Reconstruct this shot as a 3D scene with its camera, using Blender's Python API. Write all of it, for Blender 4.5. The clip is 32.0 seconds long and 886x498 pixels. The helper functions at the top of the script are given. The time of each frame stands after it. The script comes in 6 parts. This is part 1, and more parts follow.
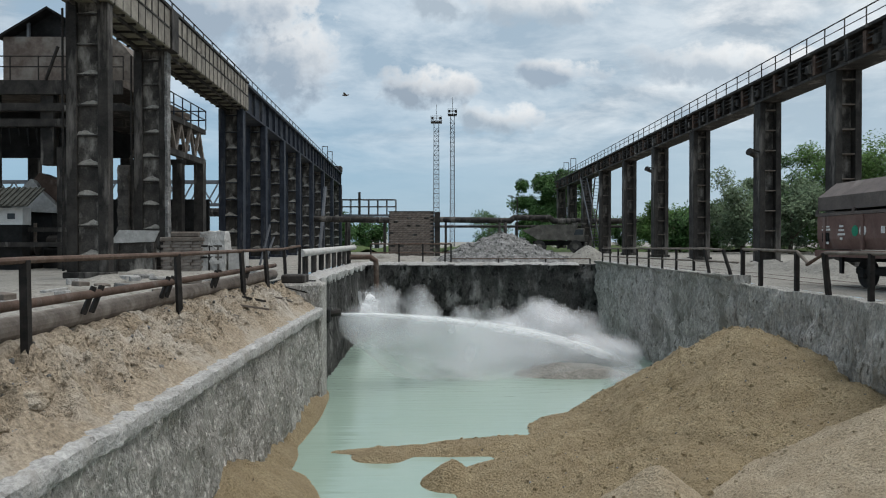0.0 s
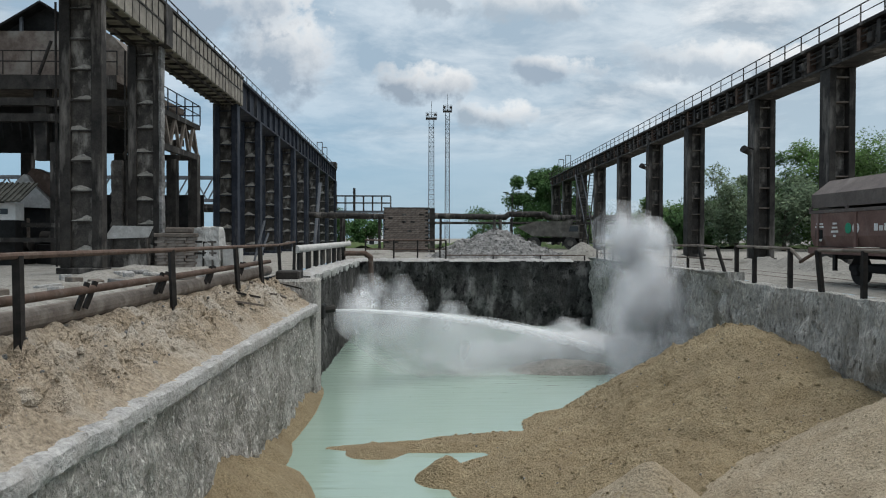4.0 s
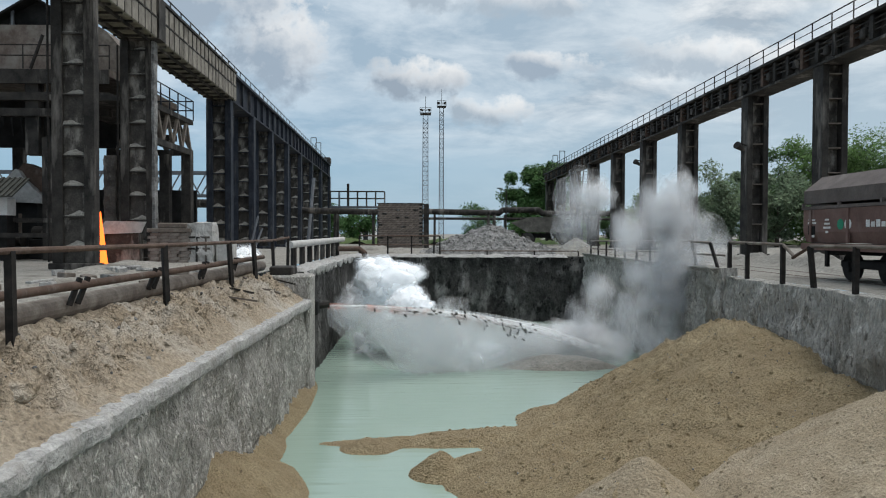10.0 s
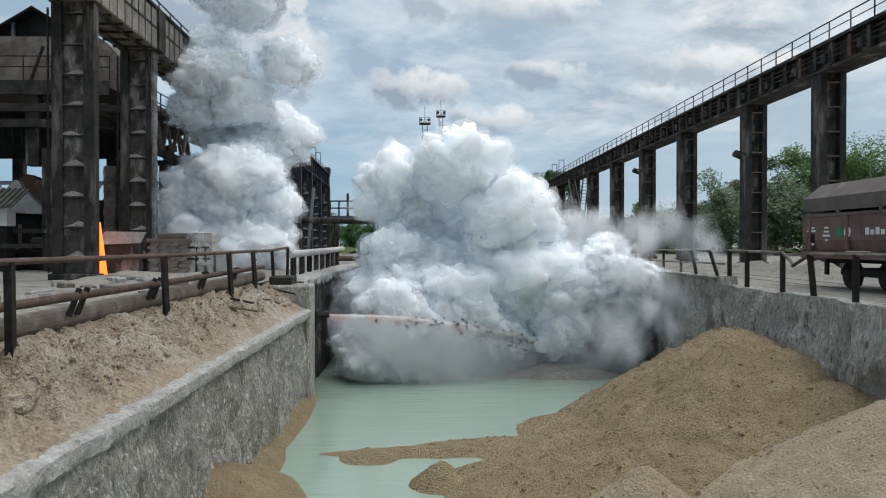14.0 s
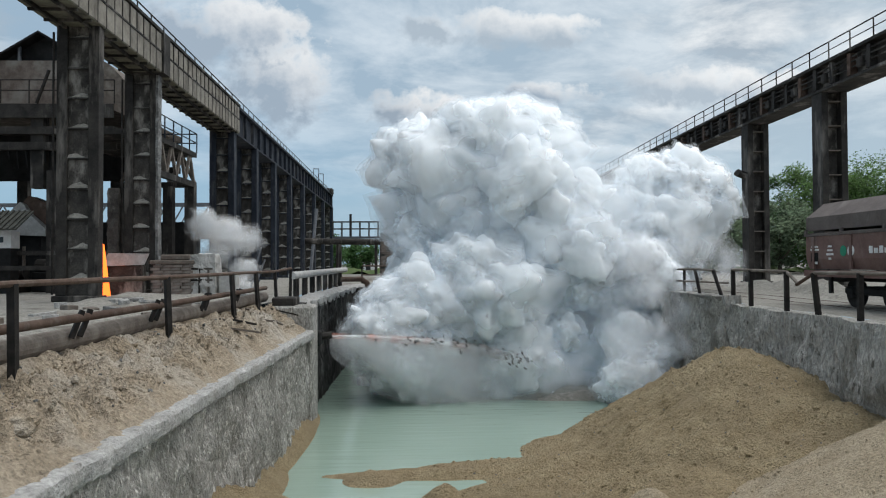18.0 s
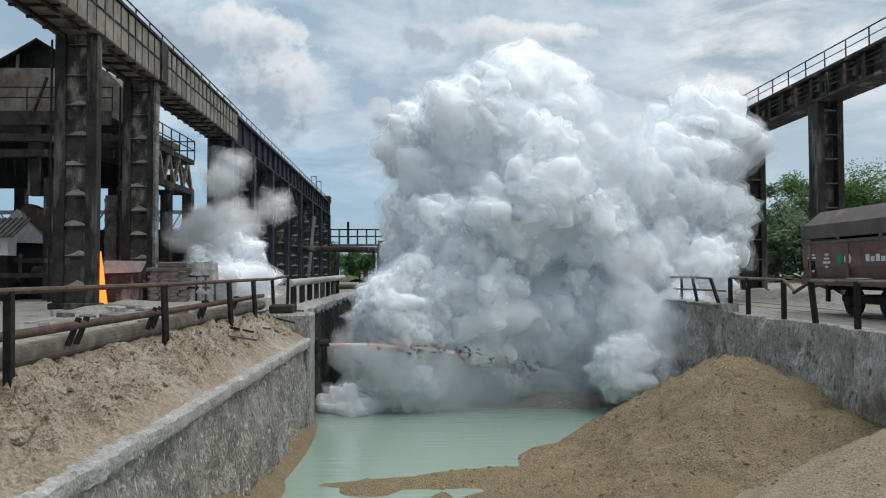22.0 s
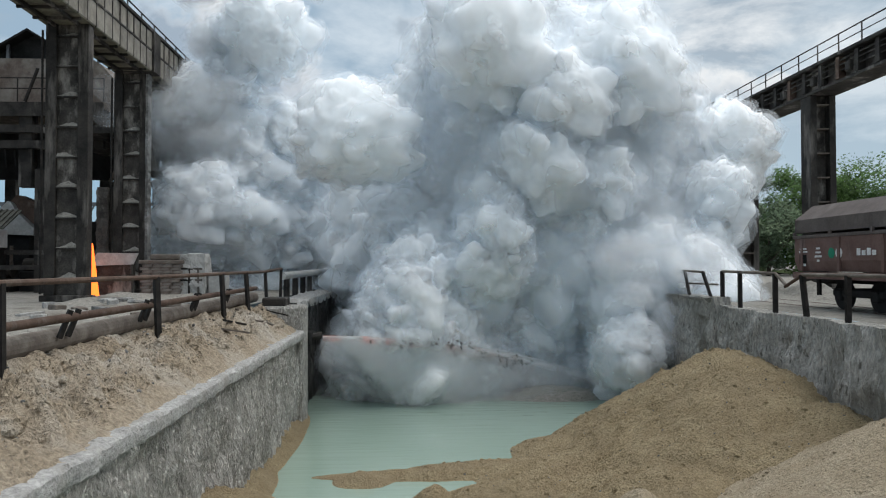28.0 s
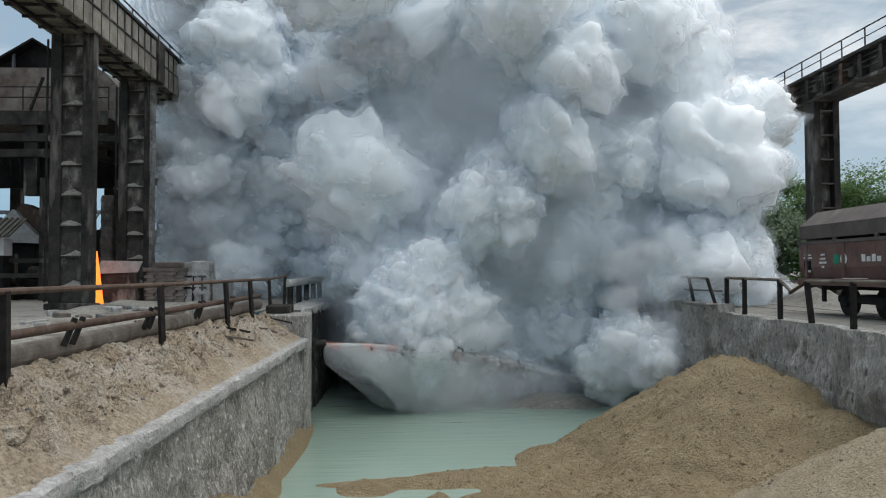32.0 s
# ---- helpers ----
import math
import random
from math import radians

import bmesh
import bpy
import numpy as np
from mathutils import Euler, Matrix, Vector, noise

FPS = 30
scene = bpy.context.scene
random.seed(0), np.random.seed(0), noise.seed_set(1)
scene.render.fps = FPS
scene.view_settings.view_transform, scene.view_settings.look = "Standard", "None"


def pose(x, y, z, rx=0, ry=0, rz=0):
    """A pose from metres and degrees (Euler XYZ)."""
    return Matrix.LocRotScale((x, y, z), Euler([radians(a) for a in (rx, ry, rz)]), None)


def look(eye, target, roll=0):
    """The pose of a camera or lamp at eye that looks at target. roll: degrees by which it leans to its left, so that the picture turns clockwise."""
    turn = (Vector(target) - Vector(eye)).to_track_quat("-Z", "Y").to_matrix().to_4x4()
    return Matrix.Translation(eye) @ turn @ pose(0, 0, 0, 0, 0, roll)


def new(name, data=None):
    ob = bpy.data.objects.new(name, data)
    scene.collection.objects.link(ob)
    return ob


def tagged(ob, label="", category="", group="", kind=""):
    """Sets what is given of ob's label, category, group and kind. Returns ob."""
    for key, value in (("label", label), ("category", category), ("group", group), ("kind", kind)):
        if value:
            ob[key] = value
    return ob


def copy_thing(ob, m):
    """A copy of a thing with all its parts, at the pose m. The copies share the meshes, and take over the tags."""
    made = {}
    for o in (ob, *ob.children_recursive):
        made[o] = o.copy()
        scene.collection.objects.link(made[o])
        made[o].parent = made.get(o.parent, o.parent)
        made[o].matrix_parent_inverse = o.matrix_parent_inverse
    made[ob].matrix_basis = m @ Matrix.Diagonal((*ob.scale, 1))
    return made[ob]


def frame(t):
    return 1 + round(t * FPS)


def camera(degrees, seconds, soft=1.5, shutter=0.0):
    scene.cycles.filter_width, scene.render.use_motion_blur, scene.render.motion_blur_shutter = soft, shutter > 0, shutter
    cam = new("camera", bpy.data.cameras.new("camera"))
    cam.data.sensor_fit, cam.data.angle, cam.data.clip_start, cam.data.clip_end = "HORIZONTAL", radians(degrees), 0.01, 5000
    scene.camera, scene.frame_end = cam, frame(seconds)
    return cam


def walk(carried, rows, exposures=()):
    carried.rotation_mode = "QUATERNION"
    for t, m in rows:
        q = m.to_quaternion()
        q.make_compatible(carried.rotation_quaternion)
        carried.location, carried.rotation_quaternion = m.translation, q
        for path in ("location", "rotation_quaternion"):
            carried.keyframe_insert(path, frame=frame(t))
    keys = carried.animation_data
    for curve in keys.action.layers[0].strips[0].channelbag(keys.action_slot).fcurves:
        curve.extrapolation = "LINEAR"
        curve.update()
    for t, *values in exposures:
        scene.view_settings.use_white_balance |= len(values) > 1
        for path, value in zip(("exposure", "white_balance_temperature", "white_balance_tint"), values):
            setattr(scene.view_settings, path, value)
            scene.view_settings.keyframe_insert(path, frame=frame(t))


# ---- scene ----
cam = camera(63.8, 32.0, soft=1.1)
EYE = (0.0, 0.0, 1.5)
# seconds and the turn of the camera, in degrees; it stands on one spot
PATH = [
    (0.0, 89.41, -0.0, -0.55), (0.5, 89.349, -0.061, -0.606), (1.0, 89.275, -0.059, -0.665), (1.5, 89.207, -0.1, -0.742),
    (2.0, 89.163, -0.121, -0.803), (2.5, 89.121, -0.157, -0.865), (3.0, 89.179, -0.09, -0.865), (3.5, 89.144, -0.116, -0.918),
    (5.5, 89.102, -0.094, -1.052), (6.0, 89.236, -0.028, -1.012), (6.5, 89.234, -0.001, -1.039), (7.0, 89.174, -0.029, -1.107),
    (7.5, 89.095, -0.088, -1.163), (8.0, 89.003, -0.087, -1.23), (8.5, 88.927, -0.118, -1.292), (9.0, 88.841, -0.192, -1.363),
    (9.5, 88.773, -0.19, -1.426), (10.0, 88.773, -0.188, -1.448), (10.5, 88.971, -0.104, -1.376), (11.0, 89.1, -0.053, -1.386),
    (11.5, 89.172, -0.056, -1.398), (12.0, 89.226, -0.028, -1.42), (12.5, 89.24, -0.037, -1.454), (13.0, 89.235, -0.052, -1.503),
    (13.5, 89.253, -0.056, -1.534), (14.0, 89.521, 0.005, -1.473), (14.5, 89.925, 0.064, -1.387), (16.5, 90.634, 0.157, -1.341),
    (17.0, 90.763, 0.189, -1.328), (17.5, 90.851, 0.189, -1.332), (18.0, 91.157, 0.252, -1.248), (18.5, 91.62, 0.309, -1.128),
    (19.0, 92.036, 0.326, -1.069), (19.5, 92.185, 0.316, -1.072), (20.0, 92.118, 0.287, -1.143), (20.5, 92.021, 0.273, -1.223),
    (21.0, 91.95, 0.223, -1.304), (21.5, 91.865, 0.204, -1.381), (22.0, 91.78, 0.187, -1.445), (22.5, 91.695, 0.167, -1.529),
    (23.0, 91.617, 0.14, -1.591), (23.5, 91.523, 0.107, -1.672), (24.0, 91.443, 0.073, -1.749), (24.5, 91.369, 0.062, -1.827),
    (25.0, 91.295, 0.036, -1.899), (25.5, 91.251, 0.029, -1.94), (27.5, 91.232, 0.064, -1.966), (28.0, 91.216, 0.059, -1.984),
    (28.5, 91.222, 0.057, -1.992), (29.0, 91.325, 0.077, -1.878), (29.5, 91.738, 0.194, -1.585), (30.0, 92.032, 0.253, -1.421),
    (30.5, 92.014, 0.256, -1.48), (31.0, 91.932, 0.239, -1.551), (31.5, 91.861, 0.189, -1.622), (32.0, 91.79, 0.188, -1.69),
]
walk(cam, [(t, pose(*EYE, rx, ry, rz)) for t, rx, ry, rz in PATH])
scene.view_settings.exposure = 0.15

scene.cycles.transparent_max_bounces = 64
scene.cycles.max_bounces, scene.cycles.diffuse_bounces = 14, 10

# ---------------------------------------------------------------- world and light
SUN_EL, SUN_AZ = radians(70), radians(82)      # azimuth from +y towards +x


def sky_world():
    w = bpy.data.worlds.new("sky")
    scene.world = w
    w.use_nodes = True
    nt = w.node_tree
    nt.nodes.clear()
    N, L = nt.nodes.new, nt.links.new
    out, bg = N("ShaderNodeOutputWorld"), N("ShaderNodeBackground")
    sky = N("ShaderNodeTexSky")
    sky.sky_type, sky.sun_disc = "NISHITA", False
    sky.sun_elevation, sky.sun_rotation = SUN_EL, SUN_AZ
    sky.air_density, sky.dust_density = 1.0, 1.5
    tc = N("ShaderNodeTexCoord")
    sep = N("ShaderNodeSeparateXYZ")
    L(tc.outputs["Generated"], sep.inputs[0])

    def math_node(op, a, b=None, clamp=False):
        n = N("ShaderNodeMath")
        n.operation, n.use_clamp = op, clamp
        for i, v in enumerate((a, b)):
            if v is None:
                continue
            if isinstance(v, (int, float)):
                n.inputs[i].default_value = v
            else:
                L(v, n.inputs[i])
        return n.outputs[0]

    # flatten the cloud layer: direction over height
    h = math_node("ADD", math_node("ABSOLUTE", sep.outputs[2]), 0.16)
    comb = N("ShaderNodeCombineXYZ")
    L(math_node("DIVIDE", sep.outputs[0], h), comb.inputs[0])
    L(math_node("DIVIDE", sep.outputs[1], h), comb.inputs[1])

    def cloud_noise(scale, detail, rough, offset, distortion=0.0):
        mp = N("ShaderNodeMapping")
        mp.inputs["Location"].default_value = offset
        L(comb.outputs[0], mp.inputs[0])
        n = N("ShaderNodeTexNoise")
        n.inputs["Scale"].default_value, n.inputs["Detail"].default_value = scale, detail
        n.inputs["Roughness"].default_value, n.inputs["Distortion"].default_value = rough, distortion
        L(mp.outputs[0], n.inputs["Vector"])
        return n.outputs[0]

    def ramp(fac, *stops):
        r = N("ShaderNodeValToRGB")
        L(fac, r.inputs[0])
        for i, (p, v) in enumerate(stops):
            e = r.color_ramp.elements[i] if i < 2 else r.color_ramp.elements.new(p)
            e.position = p
            e.color = (*v, 1) if isinstance(v, tuple) else (v, v, v, 1)
        return r.outputs[0]

    def mix(fac, a, b):
        n = N("ShaderNodeMix")
        n.data_type = "RGBA"
        for sock, v in ((n.inputs[0], fac), (n.inputs[6], a), (n.inputs[7], b)):
            if isinstance(v, (int, float)):
                sock.default_value = v
            elif isinstance(v, tuple):
                sock.default_value = (*v, 1)
            else:
                L(v, sock)
        return n.outputs[2]

    veil = ramp(cloud_noise(0.9, 8, 0.6, (3.1, 1.7, 0), 0.2), (0.40, 0.0), (0.62, 1.0))
    streak = cloud_noise(2.2, 10, 0.62, (0.4, 5.2, 2.0), 0.3)
    tone = ramp(streak, (0.40, (3.4, 4.1, 4.8)), (0.60, (7.4, 7.7, 7.9)))
    # below the cloud layer, near the horizon, the sky is clearer
    low = ramp(sep.outputs[2], (0.09, 0.10), (0.22, 1.0))
    fac = math_node("MULTIPLY", veil, low)
    fac = math_node("MAXIMUM", fac, math_node("MULTIPLY", low, 0.55))
    clear = mix(0.75, sky.outputs[0], (2.3, 4.1, 5.7))
    hazy = N("ShaderNodeMapRange")
    L(sep.outputs[0], hazy.inputs[0])
    hazy.inputs[1].default_value, hazy.inputs[2].default_value, hazy.inputs[4].default_value = -0.35, 0.45, 0.6
    clear = mix(hazy.outputs[0], clear, (4.6, 5.4, 5.9))
    col = mix(fac, clear, tone)
    # heaped clouds that stand in the view: direction, size, how dark
    slope = N("ShaderNodeCombineXYZ")
    L(math_node("DIVIDE", sep.outputs[0], math_node("MAXIMUM", sep.outputs[1], 0.02)), slope.inputs[0])
    L(math_node("DIVIDE", sep.outputs[2], math_node("MAXIMUM", sep.outputs[1], 0.02)), slope.inputs[1])
    lump = N("ShaderNodeTexNoise")
    lump.inputs["Scale"].default_value, lump.inputs["Detail"].default_value, lump.inputs["Roughness"].default_value = 17.0, 7, 0.58
    L(slope.outputs[0], lump.inputs["Vector"])
    puffy = lump.outputs[0]
    for (px, pz, sx, sz, dark) in CLOUDS:
        dx = math_node("DIVIDE", math_node("SUBTRACT", math_node("DIVIDE", sep.outputs[0], math_node("MAXIMUM", sep.outputs[1], 0.02)), px), sx)
        dz = math_node("DIVIDE", math_node("SUBTRACT", math_node("DIVIDE", sep.outputs[2], math_node("MAXIMUM", sep.outputs[1], 0.02)), pz), sz)
        d2 = math_node("ADD", math_node("MULTIPLY", dx, dx), math_node("MULTIPLY", dz, dz))
        edge = math_node("ADD", d2, math_node("MULTIPLY", math_node("SUBTRACT", puffy, 0.5), 4.5))
        m = ramp(edge, (0.25, 0.95), (1.05, 0.0))
        body = ramp(math_node("ADD", math_node("ADD", math_node("MULTIPLY", dz, 0.45), math_node("MULTIPLY", dx, 0.25)), math_node("MULTIPLY", puffy, 1.1)), (0.36, dark), (1.0, (8.6, 8.6, 8.5)))
        col = mix(m, col, body)
    L(col, bg.inputs[0])
    bg.inputs[1].default_value = 0.105
    L(bg.outputs[0], out.inputs[0])


# across, up (as slopes of the line of sight), half sizes, colour of the underside
CLOUDS = [
    (-0.020, 0.216, 0.085, 0.030, (2.7, 3.3, 4.0)),
    (0.085, 0.172, 0.060, 0.024, (3.2, 3.9, 4.6)),
    (-0.215, 0.260, 0.080, 0.090, (2.9, 3.6, 4.4)),
    (-0.275, 0.330, 0.120, 0.060, (3.1, 3.8, 4.6)),
    (0.120, 0.330, 0.160, 0.030, (3.6, 4.3, 5.0)),
    (0.400, 0.250, 0.150, 0.030, (3.8, 4.5, 5.2)),
    (0.170, 0.240, 0.080, 0.022, (3.0, 3.7, 4.5)),
]
sky_world()
sun = new("sun", bpy.data.lights.new("sun", "SUN"))
sun.data.energy, sun.data.angle, sun.data.color = 2.45, radians(64), (1.0, 0.97, 0.935)
sun.matrix_world = look((30 * math.sin(SUN_AZ) * math.cos(SUN_EL), 30 * math.cos(SUN_AZ) * math.cos(SUN_EL), 30 * math.sin(SUN_EL)), (0, 0, 0))

# ---------------------------------------------------------------- materials
def surface(name, a, b, scale=2.0, rough=0.85, bump=0.3, fine=30.0, stain=None, stain_scale=0.6, stain_at=(0.5, 0.65),
            metal=0.0, streak=1.0, drip=1.0, contrast=0.35, fleck=None, vary=0.0, bump_dist=0.02):
    """A worn surface: two colours in coarse and fine noise, stains of a third one, relief. streak below 1 draws the stains out downwards."""
    m = bpy.data.materials.new(name)
    m.use_nodes = True
    nt = m.node_tree
    N, L = nt.nodes.new, nt.links.new
    bsdf = nt.nodes["Principled BSDF"]
    tc = N("ShaderNodeTexCoord")

    def tex(s, detail=6, squash=1.0):
        mp = N("ShaderNodeMapping")
        mp.inputs["Scale"].default_value = (s, s, s * squash)
        L(tc.outputs["Object"], mp.inputs[0])
        n = N("ShaderNodeTexNoise")
        n.inputs["Scale"].default_value, n.inputs["Detail"].default_value, n.inputs["Roughness"].default_value = 1.0, detail, 0.62
        L(mp.outputs[0], n.inputs["Vector"])
        return n.outputs[0]

    def ramp(fac, p0, p1):
        r = N("ShaderNodeMapRange")
        L(fac, r.inputs[0])
        r.inputs[1].default_value, r.inputs[2].default_value = p0, p1
        return r.outputs[0]

    def mix(fac, c0, c1, blend="MIX"):
        n = N("ShaderNodeMix")
        n.data_type, n.blend_type = "RGBA", blend
        for sock, v in ((n.inputs[0], fac), (n.inputs[6], c0), (n.inputs[7], c1)):
            if isinstance(v, (int, float)):
                sock.default_value = v
            elif isinstance(v, tuple):
                sock.default_value = (*v, 1)
            else:
                L(v, sock)
        return n.outputs[2]

    col = mix(ramp(tex(scale), 0.35, 0.65), a, b)
    grain = tex(fine, 4, drip)
    col = mix(contrast, col, mix(ramp(grain, 0.32, 0.68), (0.35, 0.35, 0.35), (1, 1, 1)), "MULTIPLY")
    if stain:
        col = mix(ramp(tex(stain_scale, 8, streak), *stain_at), col, stain)
    if fleck:
        fc, fs, flo, fhi = fleck
        col = mix(ramp(tex(fs, 3, drip), flo, fhi), col, fc)
    if vary:
        oi = N("ShaderNodeObjectInfo")
        v = N("ShaderNodeMapRange")
        L(oi.outputs["Random"], v.inputs[0])
        v.inputs[3].default_value, v.inputs[4].default_value = 1 - vary, 1 + vary
        hsv = N("ShaderNodeHueSaturation")
        L(v.outputs[0], hsv.inputs["Value"])
        L(col, hsv.inputs["Color"])
        col = hsv.outputs[0]
    L(col, bsdf.inputs["Base Color"])
    bsdf.inputs["Roughness"].default_value, bsdf.inputs["Metallic"].default_value = rough, metal
    if rough >= 0.65:      # dust and soot take the sheen away
        bsdf.inputs["Specular IOR Level"].default_value = 0.2
    if bump:
        add = N("ShaderNodeMath")
        add.operation = "ADD"
        L(grain, add.inputs[0])
        L(tex(fine * 0.22, 5, drip), add.inputs[1])
        bp = N("ShaderNodeBump")
        bp.inputs["Strength"].default_value, bp.inputs["Distance"].default_value = bump, bump_dist
        L(add.outputs[0], bp.inputs["Height"])
        L(bp.outputs[0], bsdf.inputs["Normal"])
    return m


M_SAND = surface("sand", (0.41, 0.318, 0.188), (0.53, 0.425, 0.265), 1.3, 0.95, 1.0, 20, (0.33, 0.258, 0.16), 0.55, (0.47, 0.68), contrast=0.72, fleck=((0.13, 0.10, 0.066), 10.0, 0.64, 0.72), bump_dist=0.16)
M_HEAP = surface("dry_sand", (0.43, 0.35, 0.24), (0.54, 0.45, 0.325), 0.9, 0.95, 1.0, 18, (0.36, 0.29, 0.20), 0.8, (0.5, 0.68), contrast=0.65, fleck=((0.15, 0.118, 0.08), 9.0, 0.65, 0.72), bump_dist=0.10)
M_BANK = surface("sand_bank", (0.43, 0.345, 0.245), (0.56, 0.465, 0.35), 0.9, 0.95, 1.0, 16, (0.52, 0.47, 0.40), 0.5, (0.47, 0.67), contrast=0.75, fleck=((0.19, 0.155, 0.115), 9.0, 0.62, 0.72), bump_dist=0.14)
M_CONC = surface("pit_concrete", (0.42, 0.40, 0.362), (0.66, 0.63, 0.585), 1.6, 0.92, 1.0, 14, (0.25, 0.238, 0.214), 0.9, (0.5, 0.72), streak=0.35, drip=0.5, contrast=0.72, fleck=((0.84, 0.81, 0.76), 12.0, 0.56, 0.72), bump_dist=0.18)
# East wall: lime streaks on the pit concrete, its base paled for missing light.
M_CONC_LIT = surface("limed_concrete_lit", (0.56, 0.535, 0.49), (0.78, 0.75, 0.70), 1.4, 0.92, 1.0, 13, (0.30, 0.285, 0.255), 1.2, (0.52, 0.66), streak=0.22, drip=0.35, contrast=0.8, fleck=((0.16, 0.15, 0.132), 7.0, 0.60, 0.70), bump_dist=0.2)
M_LEDGE = surface("ledge_concrete", (0.38, 0.372, 0.355), (0.55, 0.54, 0.52), 2.4, 0.92, 1.0, 14, (0.28, 0.265, 0.24), 1.2, (0.52, 0.7), contrast=0.65, fleck=((0.20, 0.192, 0.18), 7.0, 0.62, 0.70), bump_dist=0.06)
# The end wall's soot and its shade both lie in this near-black base.
M_DARKCONC = surface("dark_concrete", (0.045, 0.0435, 0.041), (0.12, 0.117, 0.11), 0.9, 0.92, 1.0, 9, (0.26, 0.253, 0.24), 0.9, (0.54, 0.70), streak=0.6, drip=0.7, contrast=0.8, fleck=((0.016, 0.016, 0.015), 2.6, 0.56, 0.66), bump_dist=0.2)
M_YARD = surface("yard_dust", (0.27, 0.255, 0.225), (0.42, 0.40, 0.36), 0.5, 0.95, 1.0, 8, (0.15, 0.138, 0.118), 0.5, (0.5, 0.66), contrast=0.7, fleck=((0.10, 0.093, 0.082), 4.0, 0.62, 0.70), bump_dist=0.08)
M_STEEL = surface("sooty_steel", (0.018, 0.0165, 0.0155), (0.060, 0.054, 0.048), 1.2, 0.75, 0.35, 18, (0.22, 0.20, 0.18), 1.1, (0.54, 0.72), streak=0.22, contrast=0.5)
M_WEB = surface("dust_streaked_steel", (0.035, 0.032, 0.029), (0.10, 0.09, 0.08), 1.6, 0.8, 0.4, 16, (0.36, 0.335, 0.30), 0.9, (0.52, 0.66), streak=0.45, contrast=0.6)
M_BLUE = surface("faded_blue_steel", (0.016, 0.020, 0.030), (0.040, 0.047, 0.062), 1.2, 0.7, 0.3, 18, (0.13, 0.125, 0.12), 1.1, (0.56, 0.76), streak=0.25, contrast=0.5)
M_APRON = surface("dusty_steel_sheet", (0.21, 0.19, 0.16), (0.33, 0.30, 0.255), 2.0, 0.8, 0.3, 20, (0.09, 0.078, 0.066), 1.5, (0.52, 0.72), streak=0.4, vary=0.15)
M_SOFFIT = surface("yellowed_soffit", (0.14, 0.13, 0.10), (0.26, 0.245, 0.18), 1.5, 0.85, 0.3, 20, (0.06, 0.055, 0.05), 0.9, (0.5, 0.7))
M_RUST = surface("rusted_steel", (0.075, 0.048, 0.036), (0.13, 0.088, 0.068), 3.0, 0.8, 0.3, 25, (0.17, 0.145, 0.125), 2.0, (0.55, 0.75))
M_PIPE = surface("dusty_pipe_and_lit_rib", (0.12, 0.098, 0.082), (0.20, 0.172, 0.148), 2.2, 0.8, 0.35, 22, (0.25, 0.225, 0.195), 1.5, (0.52, 0.7))
M_POST = surface("black_steel", (0.013, 0.012, 0.011), (0.034, 0.029, 0.026), 4.0, 0.7, 0.3, 30)
M_LIME = surface("lime_and_lit_edge", (0.40, 0.39, 0.37), (0.56, 0.55, 0.53), 2.5, 0.92, 0.7, 12, (0.35, 0.34, 0.32), 1.5, (0.5, 0.7))
M_WAGON = surface("wagon_red_brown", (0.135, 0.080, 0.069), (0.20, 0.125, 0.108), 1.5, 0.7, 0.2, 20, (0.25, 0.205, 0.19), 0.9, (0.55, 0.75), streak=0.4)
M_LID = surface("wagon_lid_brown", (0.10, 0.083, 0.077), (0.155, 0.13, 0.12), 1.5, 0.7, 0.2, 20, (0.22, 0.195, 0.18), 0.9, (0.55, 0.75))
M_BRICK = surface("old_brick", (0.13, 0.102, 0.086), (0.21, 0.172, 0.148), 3.0, 0.9, 0.4, 20, (0.27, 0.25, 0.225), 0.5, (0.48, 0.66), vary=0.2)
M_RUBBLE = surface("slag_rubble", (0.15, 0.148, 0.142), (0.36, 0.355, 0.345), 1.6, 0.95, 1.0, 4, (0.10, 0.098, 0.094), 1.2, (0.52, 0.66), contrast=0.7, bump_dist=0.25)
M_TRUCK = surface("truck_paint_dusty", (0.10, 0.093, 0.082), (0.18, 0.168, 0.148), 1.4, 0.75, 0.25, 14, (0.25, 0.235, 0.21), 0.9, (0.55, 0.75))
M_RUBBER = surface("tyre_rubber", (0.035, 0.034, 0.033), (0.08, 0.076, 0.07), 3.0, 0.9, 0.4, 20)
M_MAST = surface("mast_steel", (0.09, 0.097, 0.11), (0.15, 0.16, 0.175), 1.0, 0.6, 0.1, 10)
M_BARK = surface("bark", (0.06, 0.05, 0.04), (0.11, 0.09, 0.07), 3.0, 0.9, 0.5, 20)
M_GRASS = surface("weeds", (0.05, 0.085, 0.028), (0.10, 0.13, 0.05), 0.4, 0.95, 0.6, 4)
M_WHITE = surface("white_paint", (0.62, 0.62, 0.61), (0.78, 0.78, 0.77), 3.0, 0.7, 0.1, 20)
M_GREEN = surface("green_paint", (0.02, 0.20, 0.12), (0.03, 0.27, 0.16), 3.0, 0.7, 0.1, 20)
M_ROOFTIN = surface("corrugated_roof", (0.05, 0.052, 0.045), (0.09, 0.09, 0.078), 2.0, 0.7, 0.2, 20)
# soot on real parts, and shade where sheets and boxes stand in for darkness
M_BLACK = surface("soot_and_shade_black", (0.012, 0.012, 0.012), (0.03, 0.03, 0.03), 1.0, 0.9, 0.2, 10)
M_GLASS = surface("dark_window", (0.02, 0.022, 0.025), (0.035, 0.038, 0.04), 1.0, 0.15, 0.0, 10)


